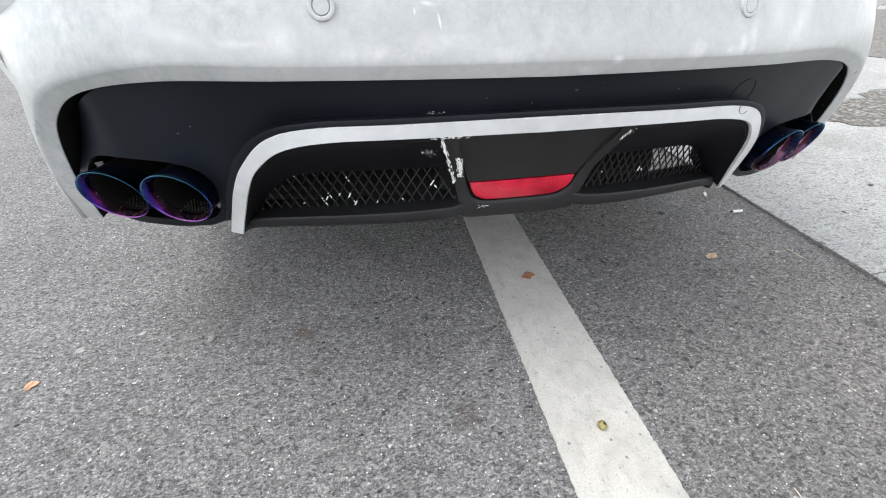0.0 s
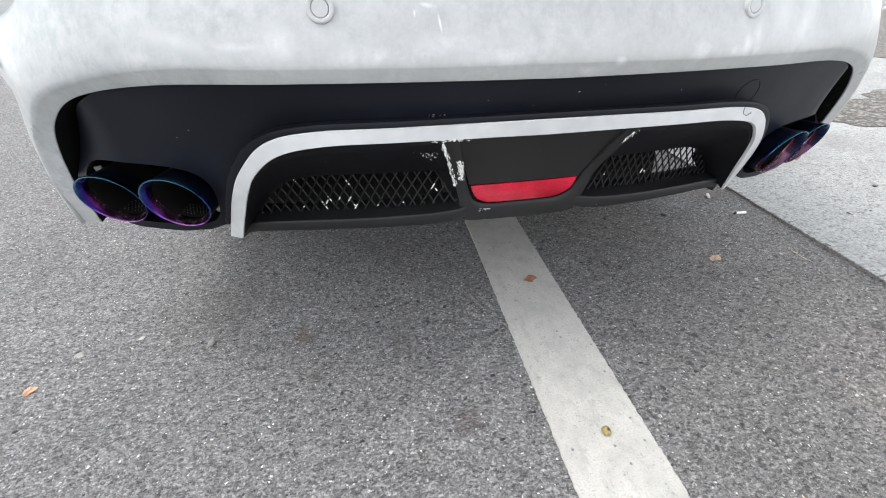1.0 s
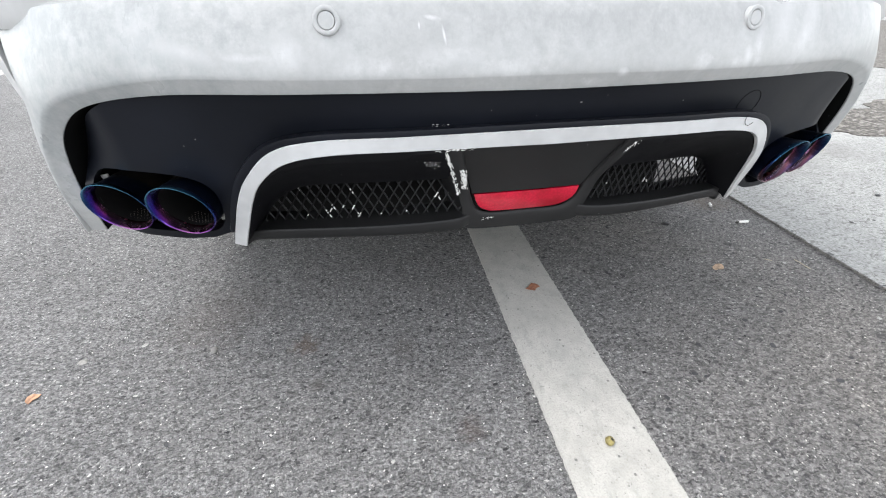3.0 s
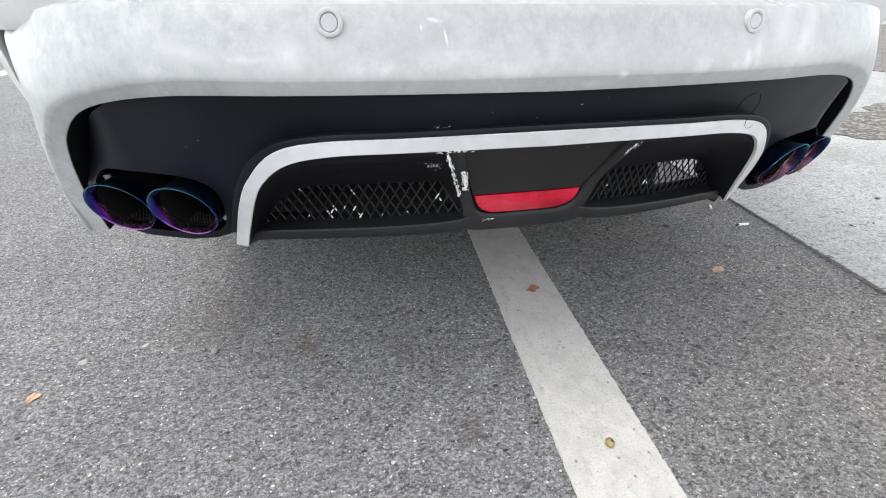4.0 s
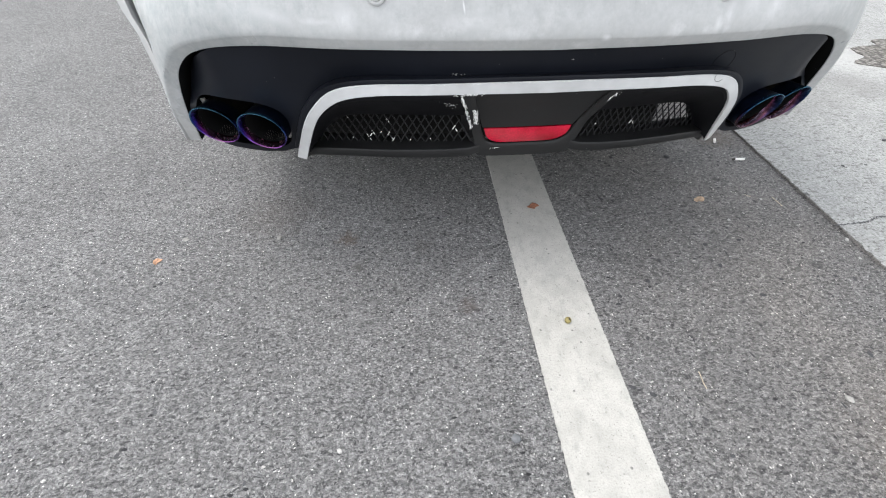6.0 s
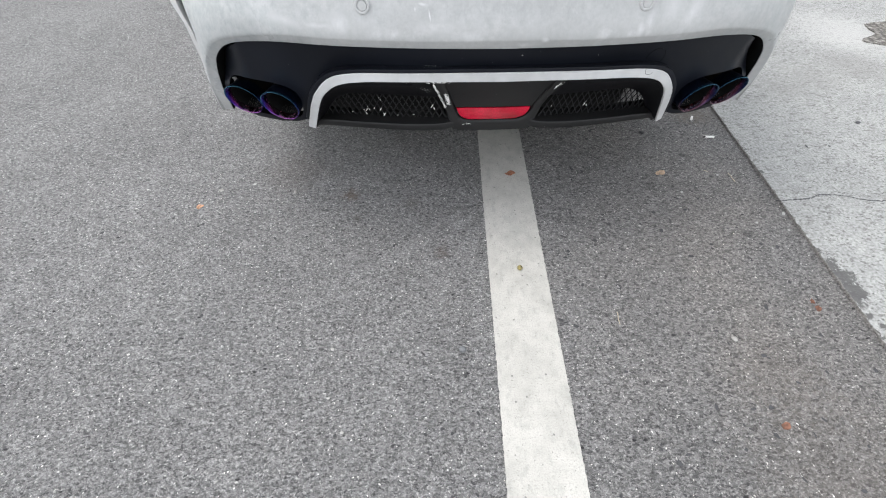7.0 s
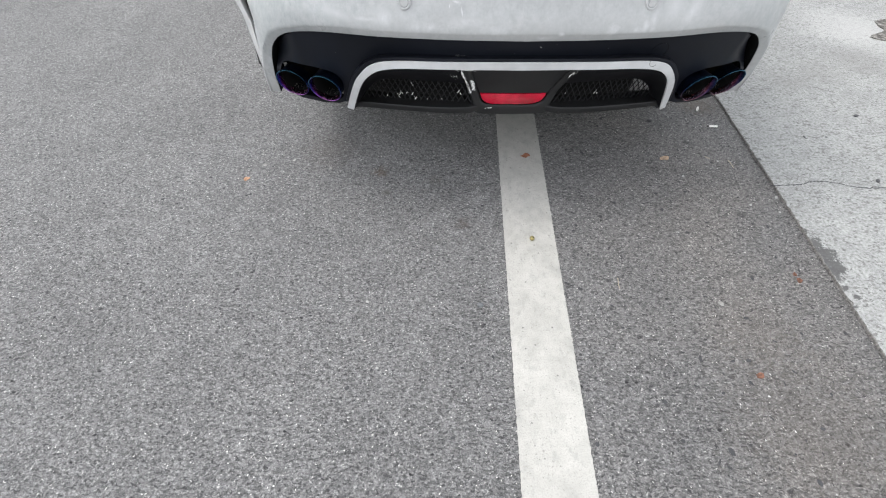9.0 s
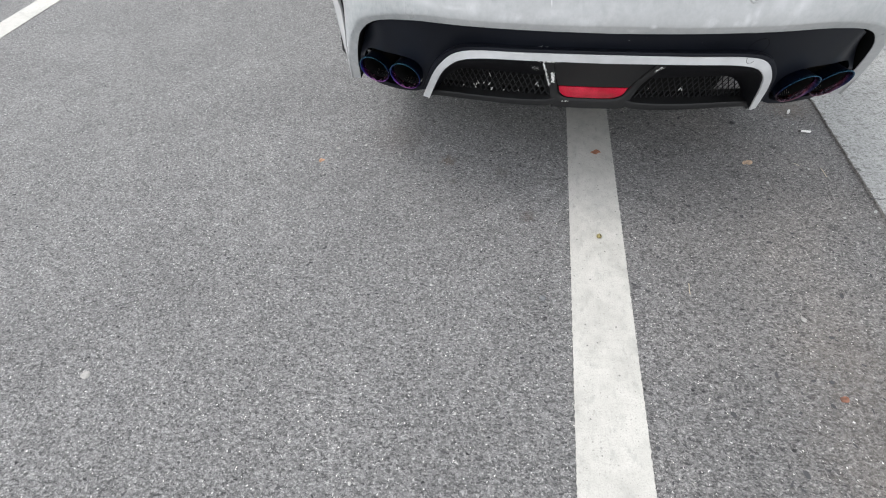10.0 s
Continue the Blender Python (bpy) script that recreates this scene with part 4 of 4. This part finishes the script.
def on_ledge(rng):
    x = -0.146 + rng.gauss(0, 0.013)
    return x, float(panel_height(np.array(x), np.array(0.4435))) - 0.0008, 0.4435 + rng.gauss(0, 0.0010), 1.0, 0.0


def on_recess(rng):
    return -0.163 + rng.gauss(0, 0.007), -0.040 + rng.gauss(0, 0.001), 0.392 + rng.gauss(0, 0.002), 1.0, -0.3


chips("paint_chip", "bare white flecks at the fin's top corner", 26, on_right_edge, 5, 0.0015, fin)
chips("paint_chip", "bare white flecks under the reflector", 16, under_reflector, 6, 0.0014, fin)
def on_panel(rng):
    x, z = rng.choice(((-0.505, 0.4535), (-0.492, 0.4205), (0.04, 0.468), (-0.02, 0.452), (0.21, 0.462)))
    x, z = x + rng.uniform(-0.002, 0.002), z + rng.uniform(-0.0006, 0.0006)
    return x, float(panel_height(np.array(x), np.array(z))) - 0.0003, z, 1.0, -0.25


chips("paint_chip", "tiny bare flecks on the panel", 7, on_panel, 12, 0.0008, diffuser)
chips("paint_chip", "bare white flecks beside the fin corner", 26, on_recess, 8, 0.0010, fin)
chips("paint_chip", "bare white flecks over the ledge", 14, on_ledge, 7, 0.0011, diffuser)
chips("paint_chip", "chipped white specks along the trim", 90, on_curve(TRIM_OUT, -0.30, 0.10, 0.0012), 3, 0.0014, white_trim)
chips("paint_chip", "chipped white specks under the trim", 40, on_curve(TRIM_IN, -0.17, -0.11, 0.0016), 4, 0.0018, white_trim)


# side strip behind the bumper corner, with the dark gap between
def side_strip(s):
    rows = []
    for z, gx, gy, x, y, k in ((0.245, 0.733, 0.147, 0.736, 0.168, 0.6), (0.30, 0.727, 0.137, 0.750, 0.182, 0.25), (0.396, 0.713, 0.128, 0.758, 0.192, 0.10), (0.45, 0.704, 0.121, 0.761, 0.195, 0.20), (0.489, 0.697, 0.116, 0.771, 0.199, 0.48), (0.57, 0.680, 0.100, 0.780, 0.207, 0.54)):
        ix, iy = gx + k * (x - gx), gy + k * (y - gy) + 0.006
        rows.append([(s * (ix - 0.001), iy + 0.006, z), (s * ix, iy + 0.003, z), (s * (ix + 0.003), iy, z), (s * (ix * 0.4 + x * 0.6), iy * 0.4 + y * 0.6 - 0.003, z), (s * (x - 0.003), y, z), (s * x, y + 0.012, z), (s * (x + 0.004), y + 0.06, z), (s * (x + 0.008), y + 0.22, z), (s * (x - 0.03), y + 0.24, z), (s * (x - 0.06), y + 0.08, z)])
    return loft(rows, True)


def side_vent(s):
    rows = []
    for z, gx, gy in ((0.30, 0.727, 0.137), (0.396, 0.713, 0.128), (0.47, 0.700, 0.119), (0.56, 0.682, 0.102)):
        rows.append([(s * (gx - 0.004), gy + 0.005, z), (s * (gx + 0.010), gy + 0.024, z), (s * (gx + 0.022), gy + 0.044, z), (s * (gx + 0.042), gy + 0.075, z)])
    return loft(rows)


for s in (1, -1):
    part("side_strip", side_strip(s), BODY_WHITE, car, "white quarter panel strip behind the bumper corner")
    part("side_vent", side_vent(s), UNDER, car, "dark slot between bumper corner and quarter panel")


# body shell, glass, wheels and floor
def plan(inset, z, y0, y1):
    """The body's outline from above at one height."""
    half = [(0.0, y0), (0.30, y0 + 0.012), (0.50, y0 + 0.022), (0.62, y0 + 0.040), (0.705, y0 + 0.092), (0.768, y0 + 0.26), (0.85, y0 + 1.0), (0.85, y1 - 1.0), (0.80, y1 - 0.4), (0.66, y1 - 0.12), (0.40, y1 - 0.02), (0.0, y1)]
    c = spline([(x * (1 - inset), y, z) for x, y in half], 70)
    return np.vstack([c, (c * (-1, 1, 1))[-2:0:-1]])


def shell():
    rows = [plan(0.06, 0.50, 0.16, 3.9), plan(0.02, 0.547, 0.050, 4.0), plan(0.004, 0.553, 0.024, 4.02), plan(0.0, 0.568, 0.016, 4.02), plan(0.0, 0.66, 0.03, 4.0), plan(0.01, 0.80, 0.06, 3.95), plan(0.03, 0.90, 0.10, 3.7), plan(0.07, 0.94, 0.16, 3.1)]
    bm = loft([r.tolist() for r in rows], True)
    bm.faces.new([v for v in bm.verts][-len(rows[0]):])
    return bm


def cabin():
    rows = [plan(0.09, 0.93, 0.72, 3.0), plan(0.14, 1.12, 1.02, 2.75), plan(0.22, 1.34, 1.42, 2.5), plan(0.30, 1.42, 1.60, 2.4)]
    return loft([r.tolist() for r in rows], True)


def roof():
    rows = [plan(0.27, 1.385, 1.48, 2.5), plan(0.285, 1.425, 1.52, 2.46), plan(0.36, 1.45, 1.66, 2.35)]
    bm = loft([r.tolist() for r in rows], True)
    bm.faces.new([v for v in bm.verts][-len(rows[0]):])
    return bm


def sill(s):
    rows = []
    for z, x in ((0.20, 0.70), (0.22, 0.775), (0.30, 0.79), (0.50, 0.795), (0.60, 0.79)):
        rows.append([(s * (x - 0.2), 1.22, z), (s * x, 1.22, z), (s * x, 2.92, z), (s * (x - 0.2), 2.92, z)])
    return loft(rows, True)


def floor_pan():
    bm = bmesh.new()
    rows = [[(-0.66, 0.21, 0.36), (0.66, 0.21, 0.36)], [(-0.66, 0.34, 0.29), (0.66, 0.34, 0.29)], [(-0.66, 0.56, 0.175), (0.66, 0.56, 0.175)], [(-0.72, 1.3, 0.165), (0.72, 1.3, 0.165)], [(-0.72, 3.9, 0.165), (0.72, 3.9, 0.165)], [(-0.70, 3.95, 0.50), (0.70, 3.95, 0.50)]]
    return loft(rows, False, bm)


def muffler():
    bm = bmesh.new()
    rows = []
    for x, k in ((-0.50, 0.2), (-0.498, 0.9), (-0.48, 1.0), (0.42, 1.0), (0.438, 0.9), (0.44, 0.2)):
        rows.append([(x, 0.335 + 0.11 * k * math.cos(a), 0.218 + 0.088 * k * math.sin(a)) for a in np.linspace(0, 2 * math.pi, 28, endpoint=False)])
    return loft(rows, True, bm)


part("muffler", muffler(), UNDER, car, "dark grimy muffler under the boot")
for s in (1, -1):
    bm = bmesh.new()
    way = spline([(0.30 * s, 0.34, 0.285), (0.40 * s, 0.31, 0.292), (0.48 * s, 0.27, 0.302), (0.545 * s, 0.21, 0.316), (0.575 * s, 0.15, 0.322)], 12)
    for a, b in zip(way, way[1:]):
        rod(bm, a, b, 0.026, 14)
    part("exhaust_pipe", bm, UNDER, car, "dark grimy outlet pipe to the tailpipes")
body = part("body", shell(), BODY_WHITE, car, "white painted body shell")
part("window_glass", cabin(), GLASS, car, "dark tinted cabin glass")
part("roof", roof(), BODY_WHITE, car)
part("floor_pan", floor_pan(), UNDER, car, "dark grimy underbody")
for s in (1, -1):
    part("sill", sill(s), BODY_WHITE, car)
    # Plate added to stop light leaking under the car beside the wheel.
    liner = loft([[(s * 0.735, 0.40, z), (s * 0.745, 0.52, z), (s * 0.68, 0.60, z), (s * 0.65, 0.42, z)] for z in (0.19, 0.30, 0.56)], True)
    part("arch_light_block", liner, UNDER, car, "dark plate added at the wheel arch to block light")
    for y in (0.87, 3.33):
        z = 0.298 + 0.012 * 0.70 * s
        tyre = part("tyre", turned([(0.19, -0.09), (0.23, -0.098), (0.285, -0.085), (0.297, -0.06), (0.298, 0.06), (0.285, 0.085), (0.23, 0.098), (0.19, 0.09)], 48), RUBBER, car, "black rubber tyre")
        tyre.matrix_local = pose(0.70 * s, y, z, 0, 0, 90)
        rim = part("rim", turned([(0.192, -0.088), (0.195, -0.07), (0.18, -0.05), (0.06, -0.06), (0.03, -0.075), (0.001, -0.075), (0.001, 0.07), (0.03, 0.075), (0.06, 0.06), (0.18, 0.05), (0.195, 0.07), (0.192, 0.088)], 40), STEEL, tyre, "grey alloy rim")


# ---- litter and stones on the ground ----
def leaf_bit(name, label, mat, x, y, size, turn, seed, z=0.0, curl=0.35, group=""):
    rng = random.Random(seed)
    n = 11
    bm = bmesh.new()
    rim = []
    for k in range(n):
        a = 2 * math.pi * k / n
        r = size * (0.62 + 0.6 * rng.random())
        rim.append((r * math.cos(a), 0.72 * r * math.sin(a)))

    def lay(p, up):
        d = (p[0] ** 2 + p[1] ** 2) / (size * size)
        return (p[0], p[1], 0.0006 + up + curl * size * 0.55 * d * (0.5 + 0.5 * math.sin(3 * math.atan2(p[1], p[0]) + seed)))

    mid = [(0.5 * a, 0.5 * b) for a, b in rim]
    for up in (0.0, 0.0009):
        c = bm.verts.new(lay((0, 0), up))
        m1 = [bm.verts.new(lay(p, up)) for p in mid]
        m2 = [bm.verts.new(lay(p, up)) for p in rim]
        for k in range(n):
            j = (k + 1) % n
            bm.faces.new((c, m1[k], m1[j]))
            bm.faces.new((m1[k], m2[k], m2[j], m1[j]))
        if up == 0.0:
            first = m2
    for k in range(n):
        j = (k + 1) % n
        bm.faces.new((first[k], first[j], m2[j], m2[k]))
    ob = part(name, bm, mat, None, label)
    ob.matrix_world = pose(x, y, z, 0, 0, turn)
    return tagged(ob, category="leaf", group=group)


def pebble(name, label, mat, x, y, z, sx, sy, sz, seed, category="stone", group=""):
    bm = bmesh.new()
    bmesh.ops.create_icosphere(bm, subdivisions=2, radius=1.0)
    for v in bm.verts:
        w = 1 + 0.28 * noise.noise(v.co * 1.3 + Vector((seed, seed * 0.7, 0)))
        v.co = Vector((v.co.x * sx * w, v.co.y * sy * w, v.co.z * sz * w))
    low = min(v.co.z for v in bm.verts)
    for v in bm.verts:
        v.co.z -= low * 0.8
    ob = part(name, bm, mat, None, label)
    ob.matrix_world = pose(x, y, z, 0, 0, seed * 50)
    return tagged(ob, category=category, group=group)


leaf_bit("leaf_fragment", "flat terracotta dry leaf fragment on the white line", FLAT_LEAF, 0.101, 0.128, 0.0165, 20, 27, 0.003, 0.06)
leaf_bit("dry_leaf", "curled dry orange leaf on the asphalt", LEAF, -0.866, 0.012, 0.0135, 55, 31, 0.0, 0.4)
leaf_bit("dry_leaf", "curled tan leaf on the asphalt", PALE_LEAF, 0.598, 0.114, 0.0165, 20, 33, 0.0, 0.4)
leaf_bit("leaf_crumb", "crumbled rust-brown leaf on the asphalt", RUST_LEAF, 0.551, -0.678, 0.011, 0, 12, 0.0, 0.5)
leaf_bit("leaf_crumb", "crumbled rust-brown leaf near the pavement edge", RUST_LEAF, 0.792, -0.411, 0.010, 40, 14, 0.0, 0.5)
leaf_bit("leaf_crumb", "small rust-brown leaf crumb near the pavement edge", RUST_LEAF, 0.789, -0.390, 0.007, 80, 15, 0.0, 0.5)
def berry(x, y, z):
    """A shrivelled berry with a dark crown hole and two seams."""
    b = thing("berry", "small olive-yellow shrivelled berry on the white line", "berry", pose(x, y, z, 25, 20, 40))
    bm = bmesh.new()
    bmesh.ops.create_uvsphere(bm, u_segments=24, v_segments=14, radius=1.0)
    for v in bm.verts:
        a = math.atan2(v.co.y, v.co.x)
        w = 0.0074 * (1 + 0.07 * noise.noise(v.co * 2.2) - 0.05 * abs(math.cos(2 * a)) ** 8)
        dip = 0.35 * max(0.0, v.co.z - 0.82) / 0.18
        v.co = Vector((v.co.x * w, v.co.y * w, (v.co.z - dip) * w * 0.95 + 0.0066))
    part("flesh", bm, SEED, b)
    part("crown", turned_up([(0.0022, 0.0126), (0.0016, 0.0114), (0.0002, 0.0110)], 12), ASH, b, "dark dried crown")


def turned_up(profile, n):
    """A body turned about the z axis; profile: (radius, z)."""
    return loft([[(r * math.cos(a), r * math.sin(a), z) for a in np.linspace(0, 2 * math.pi, n, endpoint=False)] for r, z in profile], True)


berry(0.068, -0.261, 0.003)


def cigarette(x, y, turn, length, burnt):
    c = thing("cigarette_butt", "white cigarette butt lying on the asphalt", "cigarette butt", pose(x, y, 0.0, 0, 0, turn), "cigarette butts")
    bm = bmesh.new()
    rod(bm, (-length / 2, 0, 0.0042), (length / 2, 0, 0.0042), 0.0041, 14)
    part("paper", bm, PAPER, c)
    if burnt:
        bm = bmesh.new()
        rod(bm, (-length / 2 - 0.006, 0.0005, 0.0036), (-length / 2 + 0.0005, 0, 0.0042), 0.0034, 10)
        part("burnt_tip", bm, ASH, c, "charred black tip")


cigarette(0.847, 0.300, -5, 0.031, True)
cigarette(0.834, 0.419, 62, 0.020, False)


def straw(x, y, turn, length):
    bm = bmesh.new()
    pts = [(-length / 2 + length * k / 6, 0.0008 * math.sin(k * 0.9), 0.0010) for k in range(7)]
    for a, b in zip(pts, pts[1:]):
        rod(bm, a, b, 0.0009, 6)
    ob = part("straw", bm, TWIG, None, "thin dry straw on the asphalt")
    ob.matrix_world = pose(x, y, 0, 0, 0, turn)
    tagged(ob, category="twig")


straw(0.821, 0.083, -86, 0.042)
straw(0.752, 0.117, -35, 0.016)
straw(0.289, -0.418, 85, 0.035)
pebble("pebble", "small grey pebble on the asphalt", PEBBLE, -0.584, 0.066, 0.0, 0.0085, 0.006, 0.005, 1.5)
pebble("pebble", "small grey pebble beside the white line", GREY_STONE, -0.096, -0.487, 0.0, 0.009, 0.008, 0.006, 4.0)
pebble("stone_chip", "pale tan stone chip on the asphalt", PEBBLE, 0.543, -0.483, 0.0, 0.008, 0.007, 0.003, 6.0)
pebble("stone_chip", "pale stone chip set in the asphalt", PEBBLE, -0.823, 0.086, -0.0022, 0.009, 0.0065, 0.003, 7.0)
pebble("stone_chip", "pale stone chip set in the asphalt", PALE_STONE, -0.725, 0.110, -0.0013, 0.006, 0.004, 0.002, 8.0)


for x, y, r, turn in ((0.894, -0.086, 0.0062, 1.0), (0.873, -0.151, 0.0040, 2.0), (0.795, -0.119, 0.0045, 3.0), (0.781, 0.097, 0.0048, 5.0), (0.630, 0.020, 0.0050, 9.0), (-0.397, -0.474, 0.0050, 10.0), (-0.353, -0.657, 0.0042, 11.0), (-0.296, -0.805, 0.0042, 12.0), (-0.496, -0.965, 0.0045, 13.0)):
    pebble("stone_chip", "small white stone chip on the asphalt", PALE_STONE, x, y, -0.0006, r, r * 0.7, r * 0.45, turn, group="white stone chips")
pebble("stone_chip", "large pale stone chip set in the asphalt", PEBBLE, -1.207, -0.816, -0.0028, 0.013, 0.010, 0.0035, 14.0)
for x, y, r, turn in ((1.267, -0.016, 0.010, 1.0), (1.155, 0.227, 0.006, 2.0), (1.236, 0.225, 0.0045, 3.0), (1.433, 0.360, 0.011, 4.0)):
    pebble("dark_stone", "dark flat stone on the pale concrete pavement", DARK_STONE, x, y, 0.0065, r, r * 0.65, r * 0.3, turn, group="dark stones on the pavement")
pebble("dark_stone", "dark crumb of dirt on the asphalt", DARK_STONE, 0.613, 0.338, 0.0, 0.010, 0.007, 0.004, 6.0)


# loose and half-sunk grit, too small to tell apart singly
def grit(name, label, mat, count, area, size, seed, flat):
    rng = random.Random(seed)
    verts, faces = [], []
    x0, x1, y0, y1 = area
    while len(faces) < count * 6:
        x, y = rng.uniform(x0, x1), rng.uniform(y0, y1)
        line = -0.131 + (y + 3.0) * 0.044
        if line - 0.008 < x < line + 0.160 or x > 0.895 + 0.062 * y - 0.02:
            continue
        r = size * (0.35 + 1.2 * rng.random() ** 3)
        turn, stretch = rng.uniform(0, math.pi), rng.uniform(0.25, 0.8)
        b = len(verts)
        for k in range(6):
            a = 2 * math.pi * k / 6
            u, v = r * rng.uniform(0.7, 1.2) * math.cos(a), r * stretch * rng.uniform(0.7, 1.2) * math.sin(a)
            verts.append((x + u * math.cos(turn) - v * math.sin(turn), y + u * math.sin(turn) + v * math.cos(turn), 0.0003))
        verts.append((x + rng.uniform(-0.3, 0.3) * r, y + rng.uniform(-0.3, 0.3) * r, 0.0003 + r * flat))
        faces += [(b + k, b + (k + 1) % 6, b + 6) for k in range(6)]
    me = bpy.data.meshes.new(name)
    me.from_pydata(verts, [], faces)
    me.materials.append(mat)
    tagged(new(name, me), label, "grit", "", "stuff")


grit("pale_grit", "pale mineral grit set in the asphalt", GLINT, 4000, (-1.9, 0.9, -1.35, 1.3), 0.0020, 21, 0.5)
grit("dark_grit", "dark flat aggregate set in the worn asphalt", DARK_STONE, 520, (0.1, 0.9, -1.3, 0.7), 0.0056, 22, 0.06)
grit("dark_grit", "dark aggregate set in the grey asphalt", DARK_STONE, 1500, (-1.9, 0.1, -1.35, 1.3), 0.0042, 23, 0.06)
